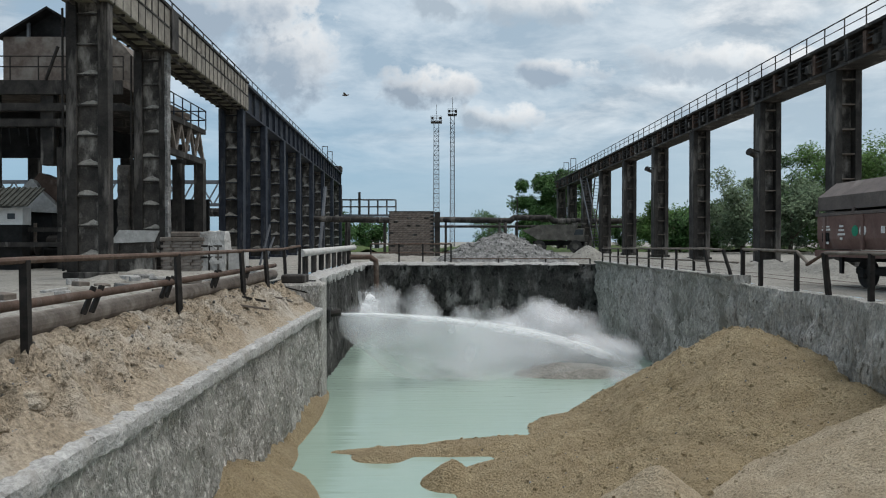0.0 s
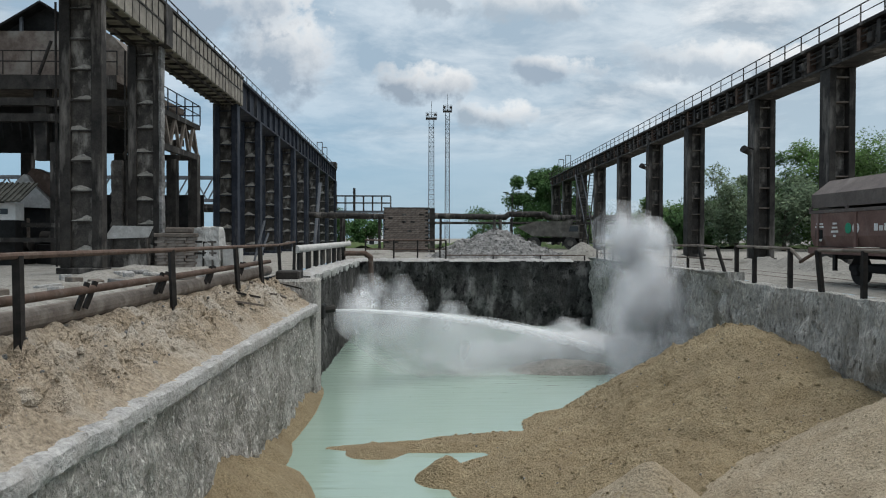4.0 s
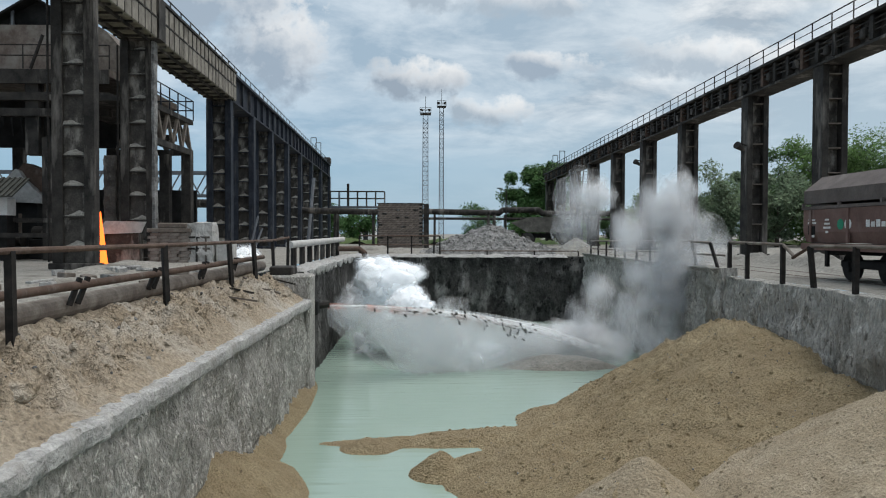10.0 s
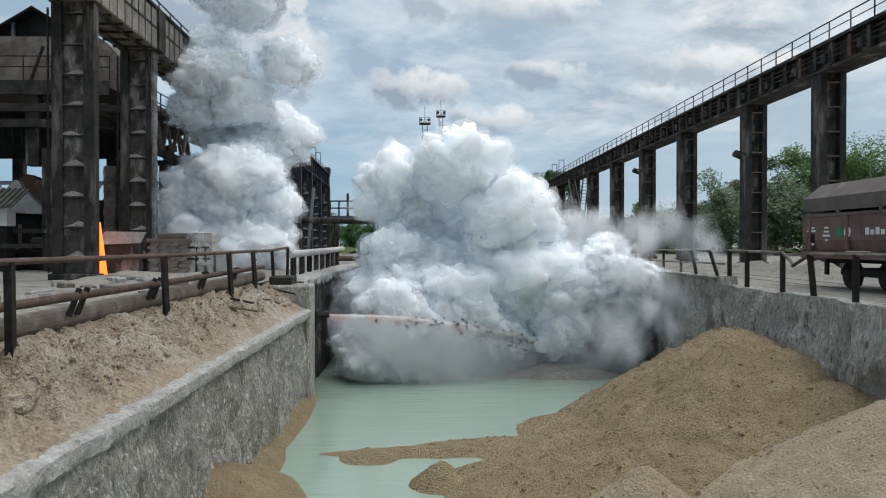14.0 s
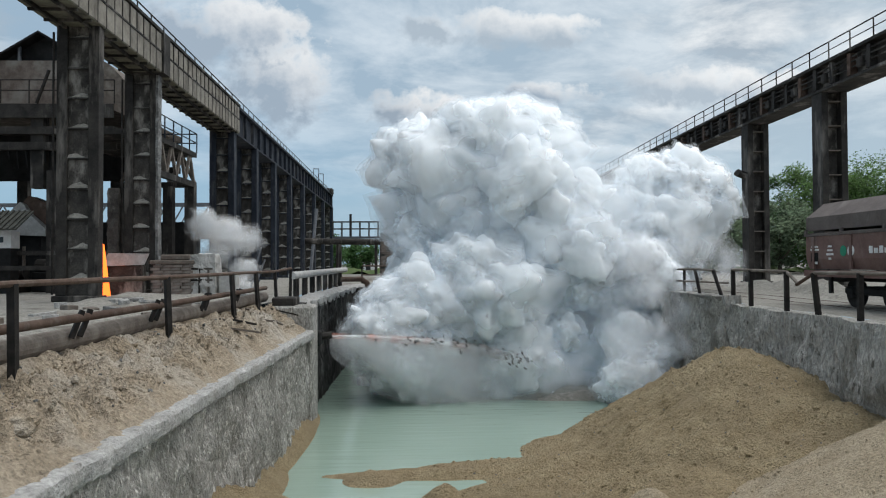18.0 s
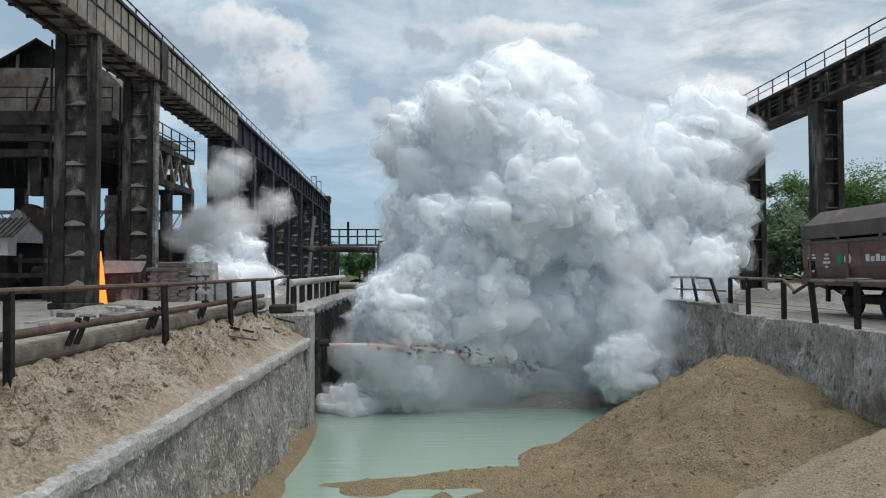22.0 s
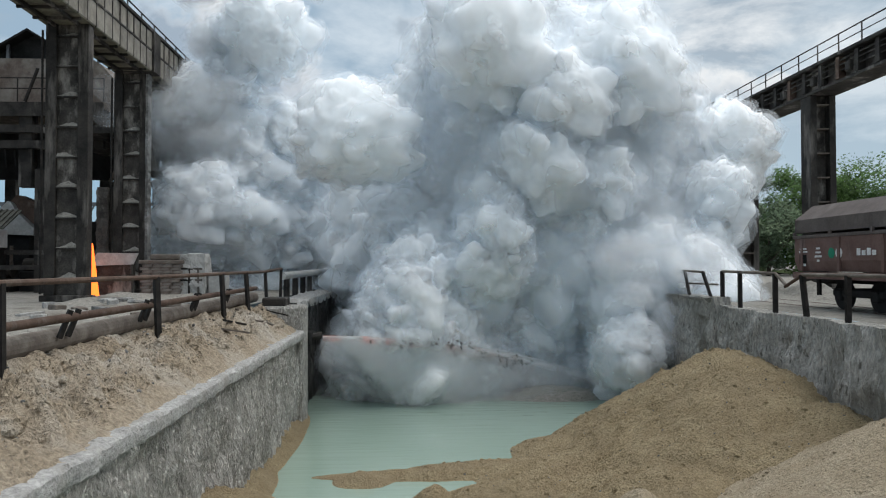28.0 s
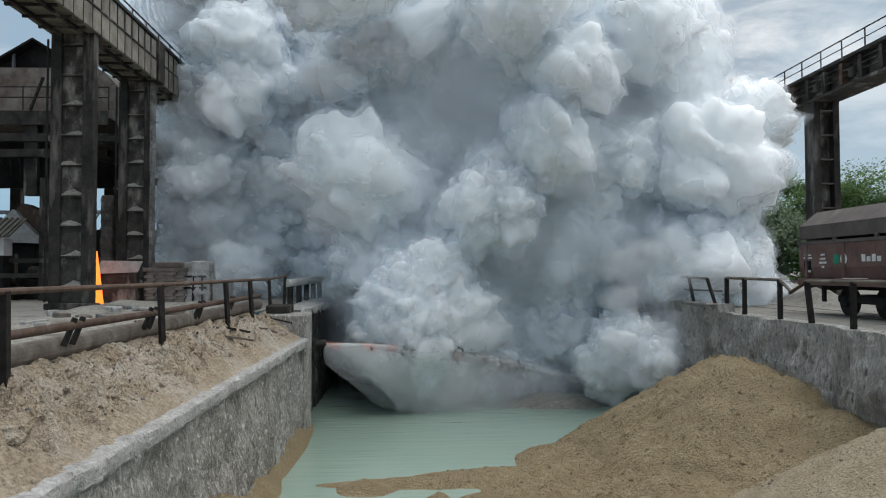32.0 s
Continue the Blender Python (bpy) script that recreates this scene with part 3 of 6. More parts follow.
def pile_height(x, y):
    """Granulated sand: the main heap, the near heap, small cones, a spit, a skirt along the long wall."""
    def cone(cx, cy, top, slope, soft=0.6, sx=1.0, sy=1.0):
        d = math.hypot((x - cx) * sx, (y - cy) * sy)
        return top - slope * (math.sqrt(d * d + soft * soft) - soft)
    z = max(cone(9.0, 21.0, -1.05, 0.585, 0.4, 1.15 if x < 9.0 else 0.72, 0.92 if y > 21 else 0.68), cone(10.4, 17.5, -2.0, 0.45, 1.0),
            cone(4.05, 12.9, -2.66, 0.78, 0.05), cone(5.6, 15.6, -3.0, 0.36, 0.4), cone(4.4, 19.6, -3.72, 0.22, 0.4, 1.0, 1.5), cone(5.2, 21.8, -3.72, 0.30, 0.5),
            cone(0.38, 17.1, -3.76, 0.74, 0.06), cone(-1.5, 19.1, -4.02, 0.42, 0.2, 1.0, 1.5), cone(0.2, 19.6, -4.1, 0.22, 0.3, 0.36, 2.4), cone(2.4, 20.1, -4.04, 0.24, 0.4, 0.5, 1.5),
            cone(-4.7, 14.3, -2.85, 0.72, 0.3, 1.0, 0.55), cone(2.9, 16.8, -3.55, 0.36, 0.5), cone(-4.4, 18.4, -3.75, 1.0, 0.2, 1.0, 0.3), cone(-4.4, 23.0, -3.75, 1.3, 0.2, 1.0, 0.12), cone(3.4, 11.0, -3.5, 0.25, 1.2))
    calm = max(0.2, min(1.0, (z + 4.4) / 0.9))      # washed smooth near the water
    z += calm * (0.10 * fbm(x * 0.7, y * 0.7) + 0.07 * fbm(x * 2.3, y * 2.3, 4.0) + 0.045 * fbm(x * 6.0, y * 6.0, 8.0))
    # trampled, lumpy patches
    z += calm * 0.13 * abs(fbm(x * 3.6, y * 3.6, 14.0, 3)) * max(0.0, min(1.0, fbm(x * 0.6, y * 0.6, 17.0) * 3.0 + 0.3))
    # runnels that the dumped sand has cut as it slid
    z -= calm * 0.16 * max(0.0, abs(fbm(x * 0.35 + 2.0, y * 1.5, 1.0)) - 0.12)
    return max(z, -6.0)


def pile():
    ob = new("sand_pile", grid_mesh("sand_pile", span(XL - 0.15, XR + 0.1, 0.085), span(Y0 + 4.0, 33.0, 0.085), pile_height, M_SAND))
    tagged(ob, "heaps of tan granulated slag sand in the pit", "sand pile", kind="stuff")


pile()


def heap_height(x, y):
    """A later, drier load dumped against the wall before the main heap."""
    d = math.hypot(x - 11.4, (y - 12.2) * (0.5 if y < 12.2 else 1.25))
    z = 0.0 - 0.575 * (math.sqrt(d * d + 0.09) - 0.3)
    return max(-6.0, z + 0.07 * fbm(x * 0.9 + 5, y * 0.9) + 0.05 * fbm(x * 3.1, y * 3.1, 4.0) + 0.03 * fbm(x * 8.0, y * 8.0, 8.0))


tagged(new("sand_heap", grid_mesh("sand_heap", span(2.0, XR + 0.1, 0.1), span(4.0, 17.5, 0.1), heap_height, M_HEAP)), "pale dry heap of granulated sand against the wall", "sand pile", kind="stuff")


def cone_height(x, y):
    """A single small load tipped before the heaps."""
    d = math.hypot(x - 4.05, y - 12.9)
    return max(-6.0, -2.56 - 0.80 * (math.sqrt(d * d + 0.004) - 0.06) + 0.03 * fbm(x * 3.0, y * 3.0, 2.0))


tagged(new("sand_cone", grid_mesh("sand_cone", span(2.4, 5.8, 0.07), span(11.2, 14.6, 0.07), cone_height, M_HEAP)), "small pale cone of tipped sand", "sand pile", kind="stuff")


def bar_height(x, y):
    d = math.hypot((x - 5.9) / 2.9, (y - 31.0) / 1.3)
    e = math.hypot((x - 9.0) / 2.2, (y - 36.5) / 0.8)
    return -4.45 + max(0.66 * (1 - d * d), 0.5 * (1 - e * e), -0.4) + 0.07 * fbm(x * 1.5, y * 1.5)


tagged(new("sand_bar", grid_mesh("sand_bar", span(2.5, XR, 0.12), span(29.2, 38.2, 0.14), bar_height, M_YARD)), "low grey bar of wet slag in the water", "sand bar", kind="stuff")

bm = bmesh.new()
vs = [bm.verts.new(p) for p in ((XLF - 0.2, Y0 - 0.1, ZW), (XR + 0.2, Y0 - 0.1, ZW), (XR + 0.2, YF + 0.2, ZW), (XLF - 0.2, YF + 0.2, ZW))]
bm.faces.new(vs)
tagged(part("water", bm, M_WATER), "milky pale green water with faint ripples", "water", kind="structure")
tagged(box_part("pit_floor", (XLF - 1.2, XR + 1.0, Y0 - 0.4, YF + 0.9, ZBOT - 0.3, ZBOT + 0.01), M_DARKCONC), "floor of the pit under the water", "floor", kind="structure")


def clods(name, label, height, x0, x1, y0, y1, count, size, mat, seed, sink=0.25, floor=-99.0):
    """Crumbs and stones strewn over a sheet of sand."""
    rnd = random.Random(seed)
    ico = bmesh.new()
    bmesh.ops.create_icosphere(ico, subdivisions=1, radius=1.0)
    pv = [v.co.copy() for v in ico.verts]
    pf = [tuple(v.index for v in f.verts) for f in ico.faces]
    ico.free()
    v, f = [], []
    for _ in range(count):
        x, y = rnd.uniform(x0, x1), y0 + (y1 - y0) * rnd.random() ** 1.4
        z = height(x, y)
        if z < floor:
            continue
        r = size * (0.35 + rnd.random() ** 4 * 1.8)
        m = pose(x, y, z - r * sink, rnd.uniform(0, 360), rnd.uniform(0, 360), 0) @ Matrix.Diagonal((r, r * rnd.uniform(0.5, 1), r * rnd.uniform(0.4, 0.9), 1))
        n = len(v)
        v += [m @ (p * rnd.uniform(0.75, 1.2)) for p in pv]
        f += [tuple(n + k for k in q) for q in pf]
    me = bpy.data.meshes.new(name)
    me.from_pydata(v, [], f)
    me.materials.append(mat)
    tagged(new(name, me), label, "crumbs", kind="stuff")


clods("sand_crumbs", "crumbs and clods of crusted sand on the bank", bank_height, -6.0, XL - 0.5, 5.0, YB, 3200, 0.04, M_BANK, 31)
clods("slag_crumbs", "dark grey crumbs of slag on the bank", bank_height, -6.0, XL - 0.5, 5.0, YB, 900, 0.026, M_RUBBLE, 33)
clods("sand_crumbs", "crumbs and clods of dry sand on the heap", heap_height, 3.0, XR - 0.1, 6.0, 16.5, 3600, 0.03, M_HEAP, 35, floor=ZW)
clods("sand_crumbs", "crumbs and clods of wet sand on the heaps", pile_height, 0.0, XR - 0.1, 6.0, 26.0, 8000, 0.042, M_SAND, 32, floor=ZW)
clods("slag_crumbs", "dark crumbs of slag on the sand heaps", pile_height, 1.0, XR - 0.1, 8.0, 26.0, 1500, 0.02, M_RUBBLE, 36, floor=ZW)
b = thing("boulder", "lump of crusted sand lying on the bank", "boulder", (-4.9, 8.6, bank_height(-4.9, 8.6) + 0.05))
bm = bmesh.new()
bmesh.ops.create_icosphere(bm, subdivisions=3, radius=0.24)
for vv in bm.verts:
    vv.co = Vector((vv.co.x * 1.2, vv.co.y, vv.co.z * 0.6)) * (1 + 0.45 * noise.noise(vv.co * 6))
part("lump", bm, M_BANK, b)


def mounds(name, label, x0, x1, y0, y1, amp, step, mat, seed):
    """Low wind-blown dust and spillage lying on the yard."""
    def h(x, y):
        e = min((x - x0), (x1 - x), (y - y0) * 0.5, (y1 - y) * 0.5, 1.5) / 1.5
        return -0.06 + e * (0.09 + amp * max(0.0, fbm(x * 0.35 + seed, y * 0.22)) + 0.05 * fbm(x * 1.9, y * 1.9, seed) + 0.02 * fbm(x * 7, y * 7, seed))
    tagged(new(name, grid_mesh(name, span(x0, x1, step), span(y0, y1, step * 1.4), h, mat)), label, "dust", kind="stuff")


mounds("dust_mounds", "low pale mounds of spilled dust and slag", -14.0, -7.0, 6.0, 40.0, 0.35, 0.16, M_YARD, 1.0)
mounds("dust_mounds", "low pale mounds of spilled dust and slag", 15.6, 21.0, 20.0, 60.0, 0.7, 0.2, M_YARD, 2.0)
mounds("dust_mounds", "low pale mounds of spilled dust and slag", -9.0, 0.0, 48.6, 72.0, 0.5, 0.25, M_YARD, 3.0)


def lime_caps():
    """Pale crust that lies on the dark walls and hangs from them in icicles."""
    def crust(name, x0, x1, y0, y1, drop, seed):
        along_x = (x1 - x0) > (y1 - y0)
        xs, ys = (span(x0, x1, 0.16), span(y0, y1, 0.2)) if along_x else (span(x0, x1, 0.2), span(y0, y1, 0.16))

        def h(x, y):
            e = min(x - x0, x1 - x, y - y0, y1 - y)
            return 0.02 + (0.10 + 0.10 * fbm(x * 1.1, y * 1.1, seed) + 0.05 * fbm(x * 4, y * 4, seed)) * (1.0 if e > 0.1 else 0.25) - (drop if e < 0.02 else 0.0)
        tagged(new(name, grid_mesh(name, xs, ys, h, M_LEDGE)), "pale crust of lime on the wall's top", "lime crust", kind="stuff")
    crust("lime_cap", XLF - 1.0, XLF + 0.06, YB + 2.2, YF - 0.1, 0.12, 2.0)
    crust("lime_cap", XLF - 0.8, XR - 1.2, YF - 0.07, YF + 0.85, 0.10, 5.0)
    crust("lime_cap", XR - 0.4, XR + 0.55, 25.2, YF - 0.1, -0.22, 7.0)
    rnd = random.Random(12)
    t = thing("lime_icicles", "pale icicles of lime on the wall face", "lime crust", (XLF + 0.05, 0, 0))
    for k in range(60):
        y = rnd.uniform(YB + 2.4, YF - 2)
        ln = rnd.uniform(0.08, 0.3)
        bm = bmesh.new()
        bm_bar(bm, (rnd.uniform(-0.02, 0.05), y, 0.05), (rnd.uniform(0.0, 0.08), y + rnd.uniform(-0.1, 0.1), -ln), rnd.uniform(0.05, 0.12), 6, 0.03)
        part("icicle", bm, M_LIME, t)


lime_caps()

# ---------------------------------------------------------------- crane gantries
def column(name, label, group, height, w, d, mat, ribs, dusty=1.0):
    """Built-up column that faces the camera: two flanges, a recessed web, cross ribs, base."""
    t = thing(name, label, "column", group=group)
    fl = 0.25 * w
    box_part("flange", (-w / 2, -w / 2 + fl, -d / 2, d / 2, 0.25, height), mat, t, bevel=0.02)
    box_part("flange", (w / 2 - fl, w / 2, -d / 2, d / 2, 0.25, height), mat, t, bevel=0.02)
    box_part("web", (-w / 2 + fl - 0.02, w / 2 - fl + 0.02, -0.08, 0.08, 0.25, height), M_WEB, t)
    for k in range(ribs):
        z = 0.9 + (height - 1.4) * k / (ribs - 1)
        bm = bmesh.new()
        bm_box(bm, -w / 2 + fl - 0.01, w / 2 - fl + 0.01, -d / 2 + 0.03, d / 2 - 0.03, z - 0.03, z + 0.03)
        # undusted ribs get the paler M_PIPE: light on their edges, put into colour
        part("rib", bm, mat if dusty else M_PIPE, t)
        # dust that lies on the rib
        if not dusty:
            continue
        wi, n = w - 2 * fl - 0.04, 7
        bm = bmesh.new()
        peak = random.uniform(0.25, 0.75)
        hgt = dusty * random.uniform(0.10, 0.26) * (1.0 if k < ribs - 2 else 0.4)
        xs = [-wi / 2 + wi * i / n for i in range(n + 1)]
        crest = [z + 0.04 + hgt * max(0.1, 1 - 1.5 * abs(i / n - peak)) * random.uniform(0.8, 1.15) for i in range(n + 1)]
        bm_prism(bm, [(xs[0], z + 0.03), (xs[-1], z + 0.03)] + [(x, c) for x, c in zip(xs[::-1], crest[::-1])], -d / 2 + 0.04, -0.08)
        for v in bm.verts:
            if v.co.z > z + 0.035 and v.co.y < -d / 2 + 0.05:
                v.co.z = z + 0.035 + (v.co.z - z - 0.035) * 0.25
        part("dust_heap", bm, M_YARD, t)
    box_part("base_plate", (-w / 2 - 0.12, w / 2 + 0.12, -d / 2 - 0.12, d / 2 + 0.12, 0.0, 0.25), mat, t, bevel=0.03)
    return t


# the wagon's side: inner edge at x = 21, columns in depth
RX = 21.6
RY = [37.6, 46.3, 58.2, 68.6, 79.5, 91.0, 102.0, 113.0, 123.0]
first = column("gantry_column", "tall sooty riveted steel gantry column", "columns of the east gantry", 10.5, 1.38, 1.0, M_STEEL, 8, 0)
first.matrix_basis = pose(RX, RY[0], 0)
for y in RY[1:]:
    copy_thing(first, pose(RX, y, 0))


def east_girder():
    t = thing("crane_girder", "long sooty steel crane girder with cable brackets and a handrail", "crane girder", (RX, 0, 0))
    y0, y1 = 14.0, 125.0
    box_part("bottom_flange", (-0.75, 0.75, y0, y1, 10.5, 10.64), M_STEEL, t)
    box_part("web", (-0.35, 0.35, y0, y1, 10.64, 11.85), M_STEEL, t)
    box_part("top_flange", (-0.85, 0.9, y0, y1, 11.85, 12.0), M_STEEL, t)
    box_part("walkway", (0.45, 1.05, y0, y1, 12.005, 12.08), M_STEEL, t)
    box_part("crane_rail", (0.25, 0.4, y0, y1, 12.005, 12.2), M_RUST, t)
    for z, x in ((11.62, -0.62), (11.36, -0.66), (11.1, -0.6)):
        bar_part("conductor_bar", (x, y0, z), (x, y1, z), 0.045, M_STEEL, t, n=6)
    y = 16.0
    k = 0
    while y < 124:
        bm = bmesh.new()
        bm_box(bm, -0.72, -0.34, y - 0.14, y + 0.14, 10.7, 11.8)
        part("bracket", bm, M_STEEL if k % 3 else M_RUST, t)
        if k % 2:
            bm = bmesh.new()
            bm_box(bm, -0.85, -0.62, y + 0.35, y + 0.75, 10.85, 11.35, 0.05)
            part("insulator_box", bm, M_STEEL, t)
        y += 1.55
        k += 1
    bar_part("handrail", (-0.78, y0, 12.88), (-0.78, y1, 12.88), 0.04, M_STEEL, t, n=6)
    bar_part("mid_rail", (-0.78, y0, 12.45), (-0.78, y1, 12.45), 0.028, M_STEEL, t, n=6)
    for y in span(y0, y1, 1.85):
        bar_part("rail_post", (-0.78, y, 11.98), (-0.78, y, 12.88), 0.035, M_STEEL, t, n=6)
    for y in (118.0, 112.0):
        bm = bmesh.new()
        for dx in (-0.4, 0.4):
            bm_bar(bm, (dx, y, 12.0), (dx, y, 14.6), 0.06, 6)
        bm_bar(bm, (-0.4, y, 14.6), (0.4, y, 14.6), 0.06, 6)
        part("end_stop", bm, M_MAST, t)


east_girder()


def ladder(name, label, a, b, width, mat):
    a, b = Vector(a), Vector(b)
    t = thing(name, label, "ladder", a)
    d = b - a
    side = Vector((1, 0, 0)) * width / 2
    for s in (-1, 1):
        plank_part("stringer", side * s, d + side * s, 0.1, 0.18, mat, t)
    n = int(d.length / 0.45)
    for i in range(1, n):
        p = d * i / n
        plank_part("tread", p - side, p + side, 0.12, 0.05, mat, t)


ladder("steep_ladder", "pale steel ladder leaning on the gantry column", (21.3, 93.0, 0.0), (20.3, 98.0, 10.3), 0.9, M_MAST)
ladder("steep_ladder", "dark steel ladder leaning on the gantry column", (20.0, 92.4, 0.0), (21.5, 94.5, 10.3), 0.7, M_STEEL)

for (x, y, z) in ((20.85, 45.95, 7.1), (20.85, 68.3, 8.3)):
    t = thing("floodlight", "grey floodlight on an arm of the gantry column", "floodlight", (x, y, z))
    bar_part("arm", (0.4, 0, 0.1), (-0.45, -0.1, 0.35), 0.05, M_STEEL, t)
    bm = bmesh.new()
    bm_bar(bm, (-0.15, -0.05, -0.1), (-0.75, -0.35, 0.2), 0.12, 12, 0.25)
    part("lamp_housing", bm, M_STEEL, t)

# the furnace side: the line runs slightly outwards
def lx(y):
    return -13.86 - 0.031 * (y - 37.0)


LY = [29.5, 37.0, 52.9, 60.9, 69.5, 79.0, 89.0, 100.0, 111.0, 124.0]
LH = 11.3
sooty = column("gantry_column", "tall sooty steel gantry column with dust on its ribs", "columns of the west gantry", LH, 1.72, 0.46, M_STEEL, 9, 1.2)
sooty.matrix_basis = pose(lx(LY[0]) - 0.64, LY[0], 0)
second = copy_thing(sooty, pose(lx(LY[1]) - 0.82, LY[1], 0))
# a pale strip on this one's inner flange: crust, with its sunlit edge painted in
bm = bmesh.new()
bm_box(bm, 0.75, 0.88, -0.27, 0.18, 0.0, 11.25)
bmesh.ops.subdivide_edges(bm, edges=bm.edges, cuts=24, use_grid_fill=True)
for v in bm.verts:
    v.co += Vector((0.03, 0.04, 0)) * noise.noise(Vector((v.co.x * 3, v.co.y * 3, v.co.z * 2.5)))
part("lime_and_lit_edge", bm, M_RUBBLE, second, "pale lime crust on the flange with its sunlit edge painted in")
bluish = column("gantry_column", "tall bluish steel gantry column with dust on its ribs", "columns of the west gantry", LH, 1.8, 0.7, M_BLUE, 9, 1.4)
bluish.matrix_basis = pose(lx(LY[2]) - 0.75, LY[2], 0)
for y in LY[3:]:
    copy_thing(bluish, pose(lx(y) - 0.75, y, 0))
for c in (sooty, second):
    bm = bmesh.new()
    bm_bar(bm, (-0.95, -0.3, 0.3), (-0.94, -0.3, 11.0), 0.05, 6)
    part("cable", bm, M_POST, c)
TURN = math.degrees(math.atan(0.031))


def west_girder():
    """Two stretches: a deep box with sheeted aprons, then a plain riveted girder. Local y runs along the girder."""
    t = thing("crane_girder", "deep steel crane girder hung with dusty sheet aprons", "crane girder", (lx(0) - 0.75, 0, 0))
    t.matrix_basis = pose(lx(0) - 0.75, 0, 0, 0, 0, TURN)
    for y0, y1 in ((12.0, 36.4), (37.4, 53.5)):
        box_part("soffit", (-0.85, 1.05, y0, y1, LH, LH + 0.10), M_SOFFIT, t)
        for y in span(y0 + 0.6, y1 - 0.6, 1.25):
            box_part("soffit_rib", (-0.85, 1.0, y - 0.05, y + 0.05, LH - 0.1, LH), M_STEEL, t)
        for x in (-0.4, 0.6):
            box_part("soffit_beam", (x - 0.06, x + 0.06, y0, y1, LH - 0.14, LH - 0.004), M_STEEL, t)
        box_part("web", (-0.8, 0.85, y0, y1, LH + 0.1, LH + 2.0), M_STEEL, t)
        ys = span(y0, y1, 0.85)
        for a, b in zip(ys, ys[1:]):
            for z0, z1, o in ((LH + 0.05, LH + 1.0, 0.0), (LH + 1.06, LH + 1.95, -0.02)):
                bm = bmesh.new()
                bm_box(bm, 1.03 + o + random.uniform(-0.015, 0.015), 1.08 + o, a + 0.07, b - 0.02, z0, z1)
                part("apron_sheet", bm, M_APRON, t)
            box_part("apron_rib", (0.95, 1.10, a - 0.02, a + 0.03, LH + 0.02, LH + 2.0), M_STEEL, t)
        box_part("apron_rail", (0.93, 1.12, y0, y1, LH + 0.99, LH + 1.07), M_STEEL, t)
        box_part("top_plate", (-0.9, 1.15, y0, y1, LH + 2.0, LH + 2.14), M_STEEL, t)
    box_part("joint_plate", (-0.9, 1.18, 36.4, 37.4, LH, LH + 2.1), M_STEEL, t)
    y0, y1 = 53.5, 125.0
    box_part("bottom_flange", (-0.8, 0.8, y0, y1, LH, LH + 0.14), M_BLUE, t)
    box_part("web", (-0.5, 0.55, y0, y1, LH + 0.14, LH + 2.0), M_BLUE, t)
    box_part("top_plate", (-1.0, 0.9, y0, y1, LH + 2.0, LH + 2.14), M_BLUE, t)
    for y in span(y0 + 1, y1 - 0.5, 2.65):
        box_part("stiffener", (0.55, 0.78, y - 0.05, y + 0.05, LH + 0.14, LH + 2.0), M_BLUE, t)
    bar_part("handrail", (0.46, 12, LH + 3.05), (0.46, 54, LH + 3.05), 0.04, M_STEEL, t, n=6)
    bar_part("mid_rail", (0.46, 12, LH + 2.6), (0.46, 54, LH + 2.6), 0.03, M_STEEL, t, n=6)
    bar_part("handrail", (0.46, 54, LH + 3.05), (0.46, 122, LH + 3.05), 0.04, M_MAST, t, n=6)
    bar_part("mid_rail", (0.46, 54, LH + 2.6), (0.46, 122, LH + 2.6), 0.03, M_MAST, t, n=6)
    for y in span(12, 122, 1.9):
        x = 0.46
        bar_part("rail_post", (x, y, LH + 2.1), (x, y, LH + 3.05), 0.035, M_STEEL if y < 54 else M_MAST, t, n=6)
    for y in (108.0, 114.0):
        bm = bmesh.new()
        for dx in (-0.4, 0.4):
            bm_bar(bm, (dx, y, LH + 2.1), (dx, y, LH + 4.6), 0.06, 6)
        bm_bar(bm, (-0.4, y, LH + 4.6), (0.4, y, LH + 4.6), 0.06, 6)
        part("end_stop", bm, M_MAST, t)
    box_part("buffer", (-0.2, 1.0, 123.0, 124.6, LH + 2.14, LH + 3.3), M_STEEL, t, bevel=0.2)


west_girder()

# ---------------------------------------------------------------- rails and pipes round the pit
def rail_run(name, label, pts, h, r_post, top, mid=None, mat=M_POST, mat_top=M_RUST, lean=None):
    """A handrail along foot points: each post, the top rail between posts, and a middle rail at the height mid."""
    t = thing(name, label, "railing", pts[0])
    o = Vector(pts[0])
    tips = []
    for i, p in enumerate(pts):
        p = Vector(p)
        l = Vector(lean[i]) if lean else Vector((0, 0, 0))
        tip = p + Vector((0, 0, h)) + l
        tips.append(tip)
        plank_part("post", p - o - Vector((0, 0, 0.75)), tip - o, r_post * 2, r_post * 2, mat, t)
    for a, b in zip(tips, tips[1:]):
        bar_part("top_rail", a - o, b - o, top, mat_top, t)
    if mid:
        for a, b in zip(pts, pts[1:]):
            bar_part("mid_rail", Vector(a) - o + Vector((0, 0, mid)), Vector(b) - o + Vector((0, 0, mid)), top * 0.8, mat_top, t)
    return t


